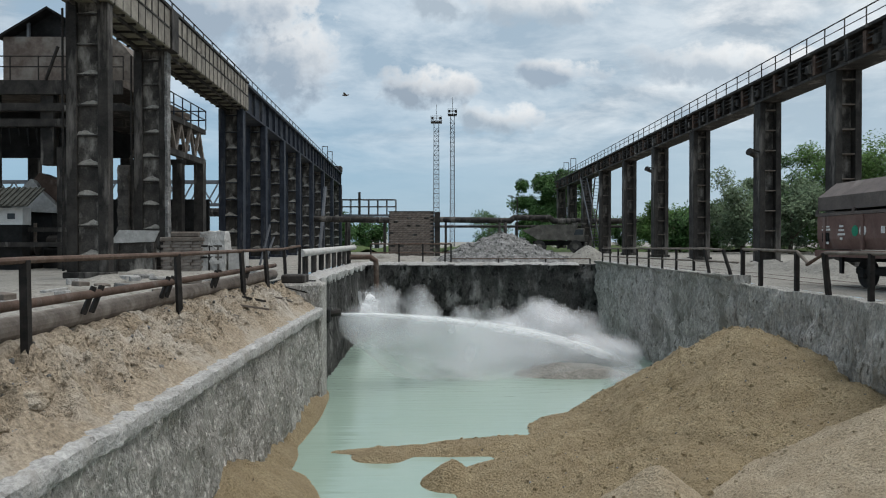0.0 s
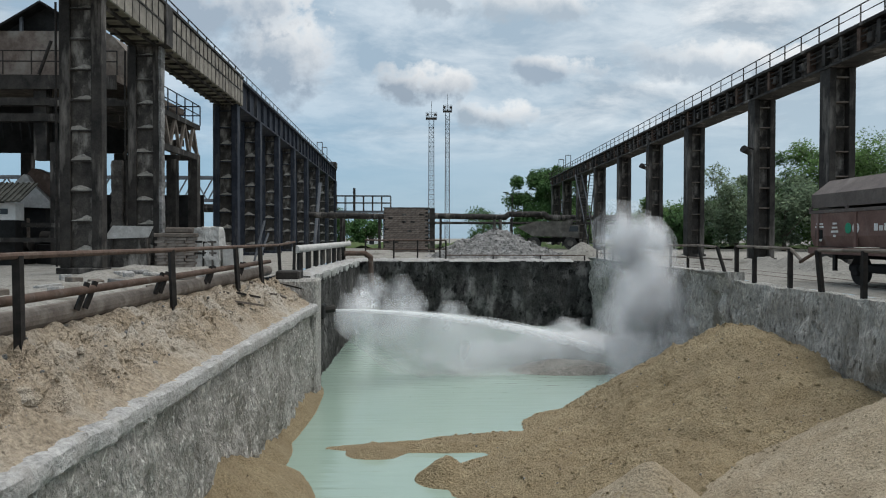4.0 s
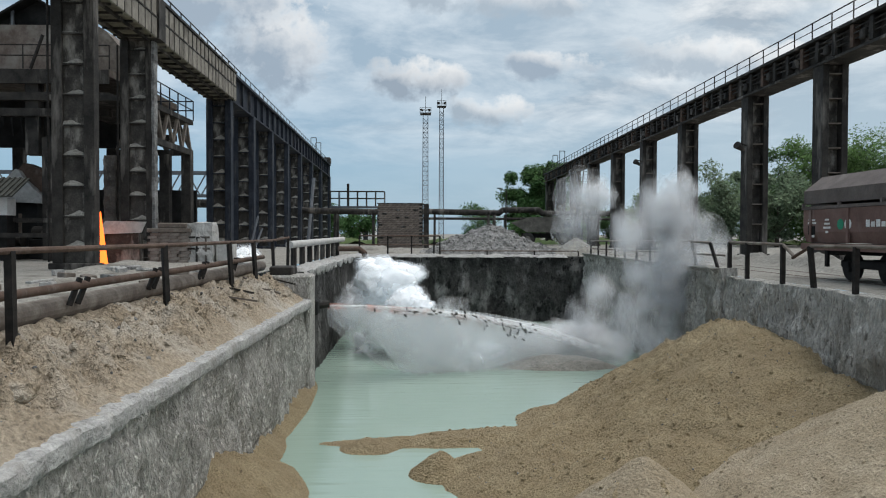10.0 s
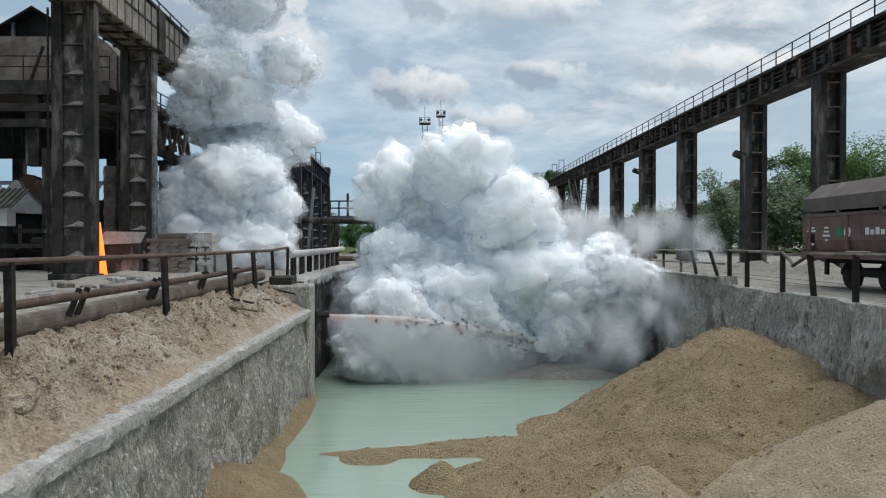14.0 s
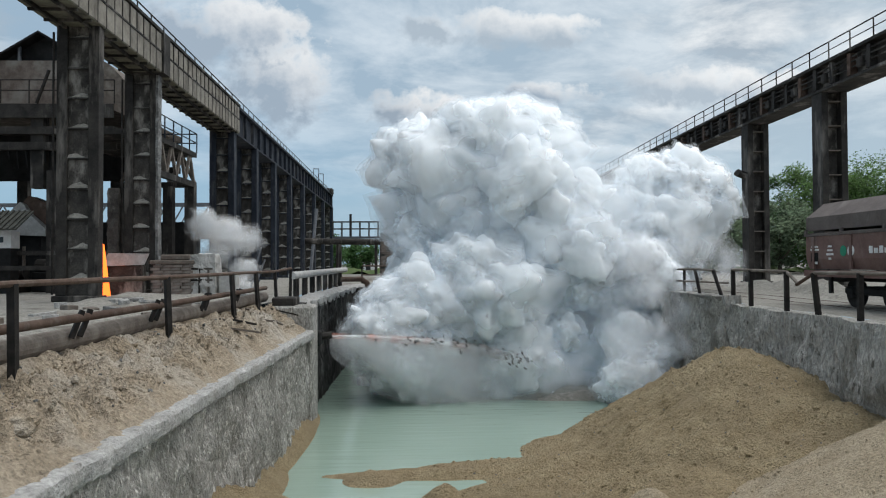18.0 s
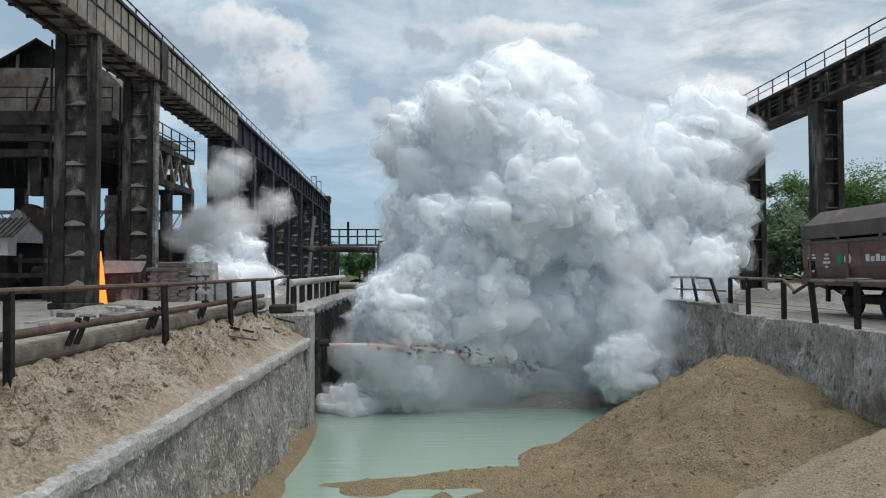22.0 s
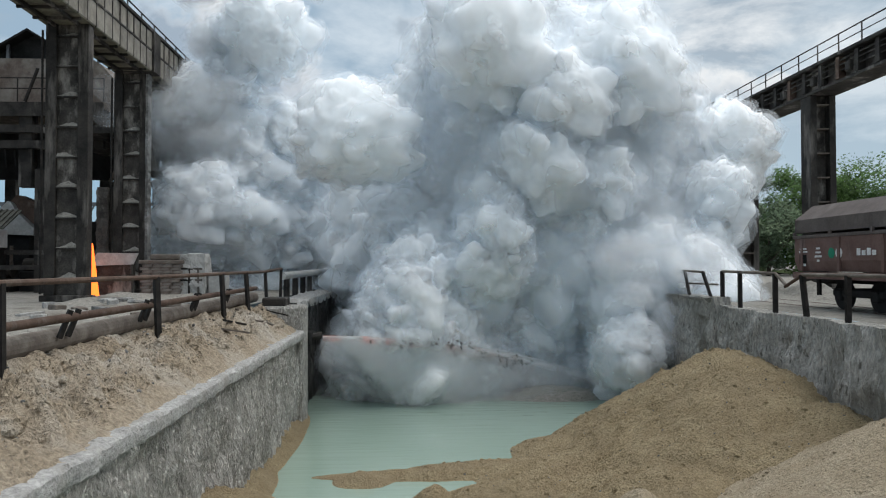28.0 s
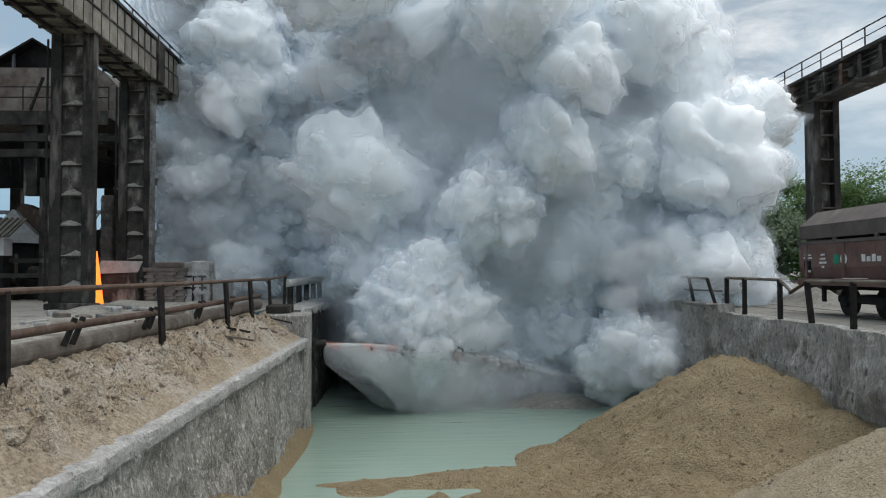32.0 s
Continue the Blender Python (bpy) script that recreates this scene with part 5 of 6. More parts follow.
# ---------------------------------------------------------------- the furnace side, behind the columns
def casting_platform():
    t = thing("furnace_platform", "high sooty steel platform with a brick shed on it", "platform", (0, 0, 0))
    x0, x1, y0, y1 = -34.0, -17.9, 41.0, 52.0
    box_part("deck", (x0, x1, y0, y1, 10.35, 10.75), M_PIPE, t)
    box_part("deck_edge", (x0, x1, y0 - 0.15, y0 - 0.01, 9.9, 10.7), M_STEEL, t)
    for z in (9.2, 8.3):
        box_part("cross_beam", (x0, x1, y0 - 0.1, y0 + 0.4, z - 0.22, z + 0.22), M_STEEL, t)
        box_part("cross_beam", (x0, x1, y1 - 0.4, y1, z - 0.22, z + 0.22), M_STEEL, t)
    # black sheet added so that the space under the deck reads dark
    box_part("underdeck_dark", (x0, -19.3, 47.0, 47.2, 7.0, 10.3), M_BLACK, t)
    for x in (-33.0, -28.9, -25.6, -22.3, -19.9):
        for y in (y0 + 0.4, y1 - 0.4):
            if x == -22.3 and y < y1 - 1:
                box_part("discharge_shaft", (x - 0.4, x + 0.36, y - 0.3, y + 0.3, 5.9, 10.3), M_STEEL, t, bevel=0.03)
            else:
                box_part("leg", (x - 0.36, x + 0.36, y - 0.3, y + 0.3, 0.0, 10.3), M_STEEL, t, bevel=0.03)
    # the shed: gable towards the pit's near end
    bm = bmesh.new()
    bm_prism(bm, [(-25.45, 10.75), (-25.45, 13.55), (-22.75, 13.55), (-20.1, 13.55), (-20.1, 10.75)], 42.2, 49.0)
    part("shed_wall", bm, M_BRICK, t)
    bm = bmesh.new()
    bm_prism(bm, [(-25.4, 13.56), (-22.75, 15.1), (-20.15, 13.56)], 42.7, 49.0)
    part("gable_void", bm, M_BLACK, t)
    for s, xe in ((-1, -25.75), (1, -19.8)):
        bm = bmesh.new()
        bm_prism(bm, [(xe, 13.45), (-22.75, 15.25), (-22.75, 15.12), (xe - s * 0.1, 13.38)], 41.9, 49.4)
        part("roof_slope", bm, M_BLACK, t)
    box_part("gable_post", (-24.1, -23.95, 42.25, 42.4, 13.55, 14.6), M_MAST, t)
    for x in span(x0, x1, 1.6):
        bar_part("guard_post", (x, y0, 10.75), (x, y0, 12.1), 0.035, M_POST, t, n=6)
    for z in (11.5, 12.1):
        bar_part("guard_rail", (x0, y0, z), (x1, y0, z), 0.035, M_POST, t, n=6)
    bm = bmesh.new()
    bm_prism(bm, [(-19.7, 10.76), (-19.7, 13.9), (-19.0, 13.5), (-18.0, 12.4), (-18.0, 10.76)], 43.0, 48.0)
    part("dust_hood", bm, M_PIPE, t)
    bar_part("stay_pipe", (-22.2, y0 - 0.2, 10.7), (-21.5, y0 - 0.2, 12.6), 0.09, M_POST, t)
    for k in range(10):
        x = -25.6 + 0.52 * k
        bm = bmesh.new()
        bm_bar(bm, (x, y0 + 0.2, 8.1), (x + 0.1, y0 + 0.2, 8.1 - random.uniform(0.4, 1.3)), 0.07, 6, 0.02)
        part("crusted_drip", bm, M_BLACK, t)


casting_platform()


def service_deck():
    t = thing("service_deck", "sooty trussed service deck with blue railings", "platform", (0, 0, 0))
    x0, x1, y0, y1 = -20.5, -15.2, 38.6, 47.2
    box_part("deck", (x0, x1, y0, y1, 8.55, 8.85), M_STEEL, t)
    box_part("lower_chord", (x0, x1, y1 - 0.3, y1, 6.55, 6.9), M_STEEL, t)
    box_part("lower_chord", (x1 - 0.3, x1, y0, y1 - 0.32, 6.55, 6.9), M_STEEL, t)
    for k in range(5):
        y = y0 + 0.2 + k * 1.65
        plank_part("truss_diagonal", (x1 - 0.15, y, 6.85), (x1 - 0.15, y + 0.83, 8.55), 0.16, 0.2, M_PIPE, t)
        plank_part("truss_diagonal", (x1 - 0.15, y + 0.86, 8.55), (x1 - 0.15, y + 1.65, 6.85), 0.16, 0.2, M_PIPE, t)
    for k in range(3):
        x = x0 + 0.4 + k * 1.6
        plank_part("truss_diagonal", (x, y1 - 0.15, 6.85), (x + 0.8, y1 - 0.15, 8.55), 0.16, 0.2, M_PIPE, t)
        plank_part("truss_diagonal", (x + 0.83, y1 - 0.15, 8.55), (x + 1.6, y1 - 0.15, 6.85), 0.16, 0.2, M_PIPE, t)
    for x, y in ((-15.5, 46.9), (-16.9, 46.9), (-15.5, 39.0), (-20.2, 46.9), (-20.2, 39.0)):
        box_part("leg", (x - 0.3, x + 0.3, y - 0.3, y + 0.3, 0, 6.6), M_STEEL, t)
    for z in (9.5, 10.1):
        bar_part("guard_rail", (x1, y0, z), (x1, y1, z), 0.04, M_BLUE, t, n=6)
        bar_part("guard_rail", (x0, y1, z), (x1, y1, z), 0.04, M_BLUE, t, n=6)
    for y in span(y0, y1, 1.4):
        bar_part("guard_post", (x1, y, 8.85), (x1, y, 10.1), 0.04, M_BLUE, t, n=6)
    for x in span(x0, x1 - 1.0, 1.2):
        bar_part("guard_post", (x, y1, 8.85), (x, y1, 10.1), 0.04, M_BLUE, t, n=6)


service_deck()


def conveyor_bridge():
    t = thing("conveyor_bridge", "far pale steel truss bridge", "truss bridge", (0, 84, 0))
    x0, x1, z0, z1 = -75.0, -22.0, 5.9, 8.6
    for z in (z0, z1):
        for y in (0, 2.5):
            plank_part("chord", (x0, y, z), (x1, y, z), 0.22, 0.25, M_MAST, t)
    for y in (0, 2.5):
        bm = bmesh.new()
        x = x0
        while x < x1 - 1:
            bm_plank(bm, (x, y, z0), (x + 1.5, y, z1), 0.14, 0.14)
            bm_plank(bm, (x + 1.5, y, z1), (x + 3.0, y, z0), 0.14, 0.14)
            x += 3.0
        part("lattice", bm, M_MAST, t)
    for x in (-72.0, -58.0, -44.0, -30.0, -23.0):
        box_part("leg", (x - 0.25, x + 0.25, 0.6, 1.6, 0, 5.8), M_MAST, t)
    bar_part("carried_pipe", (x0, 1.2, 5.0), (x1, 1.2, 5.0), 0.5, M_STEEL, t)


conveyor_bridge()


def hut():
    t = thing("switch_hut", "small white hut with a ribbed tin roof", "hut", (0, 0, 0))
    x0, x1, y0, y1 = -26.5, -21.95, 38.0, 38.8
    box_part("wall", (x0, x1, y0, y1, 2.4, 3.3), M_WHITE, t)
    # black box stands in for the open, shaded space below the white wall
    box_part("dark_gap_box", (x0 + 0.05, x1 - 0.05, y0 + 0.05, y1, 0.0, 2.4), M_BLACK, t)
    box_part("window", (-22.75, -22.35, y0 - 0.02, y0 + 0.02, 2.7, 3.0), M_GLASS, t)
    box_part("window", (-23.6, -23.2, y0 - 0.02, y0 + 0.02, 2.7, 3.0), M_GLASS, t)
    bm = bmesh.new()
    bm_plank(bm, (-24.2, y0 - 0.7, 3.35), (-24.2, y0 + 1.0, 4.4), 5.8, 0.06)
    roof = part("roof", bm, M_ROOFTIN, t)
    for k in range(20):
        x = -27.0 + 0.29 * k
        plank_part("roof_rib", (x, y0 - 0.72, 3.41), (x, y0 + 0.98, 4.46), 0.09, 0.07, M_ROOFTIN, roof)


hut()


def chute():
    t = thing("tilted_chute", "white dusted tilted chute of sheet steel", "chute", (-23.7, 42.8, 0))
    bm = bmesh.new()
    bm_prism(bm, [(-1.5, 3.9), (-0.2, 5.2), (0.0, 5.1), (0.3, 4.6), (1.3, 3.6), (1.3, 3.2), (-1.2, 3.3)], -0.6, 0.8)
    part("trough", bm, M_LIME, t)
    bm = bmesh.new()
    bm_prism(bm, [(-0.3, 5.15), (0.1, 5.6), (1.6, 5.0), (1.7, 3.6), (1.3, 3.7)], -0.2, 0.9)
    part("cowl", bm, M_RUST, t)
    box_part("stand", (-0.9, 0.9, -0.3, 0.5, 0.0, 3.3), M_BLACK, t)


chute()


def machinery():
    """Dark plant under the platform: boxes, drums, beams, pipes; beds blackened for the gloom."""
    rnd = random.Random(17)
    for k in range(9):
        x = -31.0 + 1.35 * k
        t = thing("plant_machine", "dark machine under the platform", "machine", (x, 39.6 + rnd.uniform(-0.5, 1.6), 0), "machines under the platform")
        h = rnd.uniform(1.0, 2.1)
        box_part("bed", (-0.6, 0.6, -0.6, 0.6, 0, h * 0.55), M_BLACK, t, bevel=0.06)
        bm = bmesh.new()
        bm_bar(bm, (-0.55, 0, h * 0.55 + 0.35), (0.55, 0, h * 0.55 + 0.35), 0.38, 14)
        part("drum", bm, M_STEEL, t)
        bar_part("riser", (0.3, 0.2, h * 0.5), (0.3, 0.2, h + 1.2), 0.09, M_PIPE, t)
    for z, y in ((2.15, 38.6), (1.35, 37.6)):
        tagged(box_part("guide_beam", (-34, -19.2, y, y + 0.22, z - 0.12, z + 0.12), M_STEEL), "dark horizontal steel beam at the runner", "beam", "beams at the runner")
    for x in (-33.5, -27.0, -19.5):
        tagged(box_part("beam_stand", (x - 0.12, x + 0.12, 37.65, 38.75, 0, 2.02), M_STEEL), "dark stand under the runner beams", "stand", "stands at the runner")
    # no wall known here: an added black sheet supplies the darkness
    tagged(box_part("dark_backdrop_sheet", (-46, -17.2, 54.0, 54.3, 0.0, 4.7), M_BLACK), "black sheet added behind the plant for the darkness under the platform", "wall", kind="structure")


machinery()


def by_columns():
    t = thing("spark_guard", "bent pale steel plate propped on the column", "plate", (-15.05, 36.05, 0))
    bm = bmesh.new()
    bm_prism(bm, [(-1.2, 1.42), (1.0, 1.5), (1.25, 2.05), (-0.75, 2.08)], -0.45, -0.38)
    part("plate", bm, M_LIME, t)
    for x in (-0.9, 0.95):
        bar_part("prop", (x, -0.36, 0.0), (x * 0.9, -0.36, 1.6), 0.05, M_STEEL, t)
    box_part("skirt", (-1.1, 0.9, -0.3, 0.1, 0.0, 1.45), M_WEB, t)
    t = thing("crusted_post", "lime-crusted post beside the column", "post", (-15.95, 36.6, 0))
    bm = bmesh.new()
    bm_box(bm, -0.26, 0.26, -0.2, 0.2, 0.0, 5.4)
    bmesh.ops.subdivide_edges(bm, edges=bm.edges, cuts=20, use_grid_fill=True)
    for v in bm.verts:
        v.co += Vector((0.10, 0.08, 0)) * noise.noise(Vector((v.co.x * 4, v.co.y * 4, v.co.z * 2.2)))
    part("crust", bm, M_WEB, t)
    t = thing("lime_block", "lime-white concrete block with dark bands", "concrete block", (-11.2, 36.2, 0))
    bm = bmesh.new()
    bm_box(bm, -0.62, 0.62, -0.5, 0.5, 0.0, 2.0)
    bmesh.ops.subdivide_edges(bm, edges=bm.edges, cuts=14, use_grid_fill=True)
    for v in bm.verts:
        v.co += 0.09 * noise.noise_vector(v.co * 2.3) + 0.05 * noise.noise_vector(v.co * 7.0)
    part("block", bm, M_LIME, t)
    for z in (1.28, 0.72):
        box_part("band", (-0.60, 0.5, -0.525, -0.502, z - 0.05, z + 0.05), M_STEEL, t)
    for x in (-0.15, 0.3):
        box_part("band", (x - 0.05, x + 0.05, -0.53, -0.504, 0.0, 1.3), M_STEEL, t)
    box_part("end_slab", (0.72, 1.6, -0.3, 0.4, 0.0, 1.1), M_LIME, t, bevel=0.05)
    t = thing("brick_stack", "stack of old bricks and pale slabs", "brick stack", (-12.75, 36.0, 0))
    bm = bmesh.new()
    bm_box(bm, -0.24, 0.24, -0.13, 0.13, -0.07, 0.07, 0.01)
    me = mesh_of(bm, "brick", M_BRICK)
    for j in range(10):
        for i in range(4):
            part("brick", me, None, t, at=pose(-0.72 + 0.49 * i + (0.1 if j % 2 else 0) + random.uniform(-0.03, 0.03), -0.3 + random.uniform(-0.02, 0.02), 0.08 + 0.15 * j, 0, 0, random.uniform(-4, 4)))
    box_part("pale_slab", (-1.0, 1.15, -0.5, 0.3, 1.52, 1.72), M_PIPE, t, bevel=0.03)
    box_part("pale_slab", (-0.5, 0.95, -0.4, 0.3, 1.725, 2.0), M_PIPE, t, bevel=0.05)
    box_part("inner_block", (-0.9, 0.95, -0.14, 0.3, 0.0, 1.5), M_RUST, t)


by_columns()


def far_things():
    t = thing("street_lamp", "slim street lamp beside the far tree", "street lamp", (11.4, 100, 0))
    bar_part("pole", (0, 0, 0), (0, 0, 7.6), 0.08, M_STEEL, t)
    bar_part("arm", (0, 0, 7.5), (-0.9, 0, 7.9), 0.05, M_STEEL, t)
    box_part("lamp_head", (-1.3, -0.8, -0.12, 0.12, 7.85, 8.0), M_STEEL, t, bevel=0.03)
    t = thing("far_shed", "small pale shed beyond the pipe bridge", "shed", (-13.5, 165, 0))
    box_part("wall", (-2.2, 2.2, -2, 2, 0, 3.4), M_WHITE, t)
    bm = bmesh.new()
    bm_prism(bm, [(-2.5, 3.4), (0, 4.6), (2.5, 3.4)], -2.2, 2.2)
    part("roof", bm, M_ROOFTIN, t)
    box_part("door", (-0.6, 0.5, -2.03, -1.98, 0, 2.2), M_GLASS, t)
    for k, (x, z0, z1) in enumerate(((-15.35, 0.0, 2.6), (-15.1, 0.0, 1.8))):
        tagged(bar_part("leaning_bar", (x + 4.1, 45.5, z0), (x + 4.6, 46.2, z1), 0.07, M_MAST), "bent pale bar leaning by the columns", "bar", "leaning bars")
    t = thing("leaning_pipe", "long pale pipe leaning on the far columns", "pipe", (0, 0, 0))
    bar_part("pipe_length", (lx(92) + 0.5, 92, 0.0), (lx(95) + 0.9, 95, 8.8), 0.22, M_MAST, t)
    bar_part("pipe_length", (lx(92) + 0.5, 92, 0.0), (lx(90) + 0.2, 90.5, 0.35), 0.22, M_MAST, t)


far_things()


def yard_clutter():
    """Broken slabs, boards and stones that lie about on the yard by the pipes."""
    rnd = random.Random(41)
    for k in range(26):
        x, y = rnd.uniform(-13.0, -7.4), rnd.uniform(13, 35)
        t = tagged(box_part("broken_slab", (-rnd.uniform(0.15, 0.5), rnd.uniform(0.15, 0.5), -0.15, 0.2, -0.05, rnd.uniform(0.06, 0.16)), rnd.choice((M_LEDGE, M_RUBBLE, M_PIPE)), None, "", 0.02), "broken slab lying in the dust", "slab", "slabs in the yard")
        t.matrix_basis = pose(x, y, 0.08, rnd.uniform(-5, 5), rnd.uniform(-5, 5), rnd.uniform(0, 180))
    for k in range(10):
        x, y = rnd.uniform(-6.1, -5.2), rnd.uniform(17, 25)
        t = tagged(plank_part("loose_board", (0, 0, 0), (rnd.uniform(0.3, 0.8), rnd.uniform(-1.0, 1.0), rnd.uniform(-0.25, -0.1)), 0.1, 0.05, rnd.choice((M_PIPE, M_POST))), "loose board lying on the crusted bank", "board", "boards on the bank")
        t.matrix_basis = pose(x, y, bank_height(x, y) + 0.05)


yard_clutter()

# ---------------------------------------------------------------- steam, spray, slag, bird
def shell_mesh(name, seed, k, mat, sub, size):
    """One lobed shell of a billow."""
    o = Vector((seed * 7.3, seed * 3.1, seed * 5.7))
    bm = bmesh.new()
    bmesh.ops.create_icosphere(bm, subdivisions=sub, radius=1.0)

    def fold(q, soft):
        n = noise.noise(q)
        return math.sqrt(n * n + soft)
    for v in bm.verts:
        p = v.co.normalized()
        q = p * 1.15 + o
        q += 0.22 * noise.noise_vector(q * 1.4) + Vector((k * 0.05, k * 0.03, 0))
        e = 0.008 if sub > 3 else 0.02
        r = 0.62 + 0.56 * fold(q, e) + 0.44 * fold(q * 2.1, e) + 0.20 * fold(q * 4.4, e)
        if sub > 3:
            r += 0.055 * fold(q * 9.3, 0.006)
        v.co = p * r * size
    return mesh_of(bm, name, mat, True)


# nested shells: the inner one dense, the outer ones ever thinner
DENSE = ((M_STEAM, 5, 0.94), (M_SOFT2, 4, 1.02), (M_SOFT3, 4, 1.08))
THIN = tuple((M_WISP, 3, 0.30 + 0.14 * q) for q in range(6))
MIST = tuple((M_MIST if q < 5 else M_WISP, 3, 0.36 + 0.105 * q) for q in range(7))


def shells(seed, layers):
    return [shell_mesh("core" if k == 0 else "veil", seed, k, *l) for k, l in enumerate(layers)]


PUFFS = [shells(k, DENSE) for k in range(8)]
WISPS = [shells(20 + k, THIN) for k in range(5)]
SPRAYS = [shells(40 + k, MIST) for k in range(5)]


def at_scale(ob, s, tall=0.92):
    ob.scale = (s * 1.12, s, s * tall)


RISING = []      # thing, rows


def add_rising(name, label, cat, group, mesh, size, rows, tall=0.92):
    ob = new(name, mesh[0])
    at_scale(ob, size, tall)
    for shell in mesh[1:]:
        part("veil", shell, None, ob)
    tagged(ob, label, cat, group)
    RISING.append((ob, rows))


def plume():
    rnd = random.Random(11)
    n = 210
    for i in range(n):
        u = (i + rnd.random()) / n
        born = 8.7 + 21.8 * u ** 0.97
        r = rnd.uniform(1.1, 1.9) if rnd.random() < 0.35 else rnd.uniform(1.9, 3.3)
        # it starts by the nozzle, a low front runs along the jet, then all of it boils up
        reach = min(1.0, 0.22 + (born - 8.7) / 3.0)
        xs = -3.0 + rnd.random() * 13.4 * reach
        if born > 24:
            xs = -2.6 + rnd.random() * 11.4
        ys = 31.5 + 0.16 * (xs + 3.0) + rnd.uniform(-0.6, 4.8)
        far = max(0.0, (xs - 4.0) / 6.0)
        top = rnd.random() ** 1.25 * (9.0 + 0.85 * (born - 9.5))
        if born < 13.5:
            top *= 1.0 - 0.62 * far
        elif born < 23:
            top *= 1.0 - 0.55 * ((xs - 4.5) / 7.5) ** 2
        top = min(top, 18.5)
        lean = rnd.uniform(-0.05, 0.10)
        if (i % 3 == 0 or (born > 22 and i % 3 == 1)) and born > 11:
            # broad billows at the back fill the cloud
            r, ys = rnd.uniform(3.2, 4.4), rnd.uniform(37.5, 41.5)
            xs = max(0.2, min(8.0, xs))
        if born < 21:
            lean += 0.26 * far + (0.26 * max(0.0, (3.0 - xs) / 5.0) if born > 10.2 else 0.05)
        elif born < 25:
            lean += 0.14 * far + 0.26 * max(0.0, (3.0 - xs) / 5.0)
        else:
            lean += 0.30 * max(0.0, (xs - 1.0) / 7.0) - 0.04 - 0.12 * max(0.0, (2.0 - xs) / 4.0)
        r = min(r, 1.5 + 0.8 * (born - 8.7))
        spin = Vector((rnd.uniform(-1, 1), rnd.uniform(-1, 1), rnd.uniform(-1, 1))).normalized()
        rate = rnd.uniform(4, 9)
        tau = rnd.uniform(1.8, 3.2)
        z0 = ZW - r * 1.3
        rows = []
        ages = [0, 0.7, 1.5, 2.6, 4.0, 6.0, 9.0, 13.0, 18.0, 23.0]
        times = [0.0] + [born + a for a in ages if born + a < 31.9] + [32.0]
        for t in times:
            a = max(0.0, t - born)
            z = z0 + (top + 1.3 * r) * (1 - math.exp(-a / tau)) + 0.30 * a
            x = xs + lean * (z - z0) + 0.25 * math.sin(a * 0.8 + i) + (0.12 * max(0.0, a - 3.0) if born < 21 else 0.0)
            rows.append((t, Matrix.LocRotScale((x, ys + 0.12 * (z - z0) * math.sin(i), z), Matrix.Rotation(radians(rate * a), 3, spin).to_quaternion(), None)))
        add_rising("steam_billow", "dense white steam billow rising from the pit", "steam", "steam over the pit", PUFFS[i % len(PUFFS)], r, rows)


plume()


def haze():
    """Broad thin clouds that hang in front of and above the billows."""
    rnd = random.Random(77)
    soft = [shells(60 + k, ((M_HAZE, 3, 0.7), (M_HAZE, 3, 1.0))) for k in range(4)]
    for i in range(46):
        born = 12.0 + 17.5 * i / 46
        r = rnd.uniform(2.4, 3.6) + 0.05 * (born - 12)
        xs, ys = rnd.uniform(-0.5, 8.5) if born < 23 else rnd.uniform(-4.0, 9.0), rnd.uniform(33.0, 35.5)
        top = rnd.uniform(2.0, 9.0 + 0.45 * (born - 12))
        z0 = ZW - r * 1.25
        lean = rnd.uniform(0.0, 0.2) + (0.2 * max(0.0, (3.0 - xs) / 4.0) if born < 24 else 0.0)
        rows = []
        for t in [0.0] + [born + a for a in (0, 1.2, 2.6, 4.5, 8.0, 13.0, 18.0) if born + a < 31.9] + [32.0]:
            a = max(0.0, t - born)
            z = z0 + (top + 1.25 * r) * (1 - math.exp(-a / 3.0)) + 0.35 * a
            rows.append((t, Matrix.LocRotScale((xs + lean * (z - z0), ys, z), Euler((0.03 * a, 0.05 * a, 0.04 * a)), None)))
        add_rising("steam_haze", "broad thin veil of steam", "steam", "haze over the pit", soft[i % 4], r, rows)


haze()


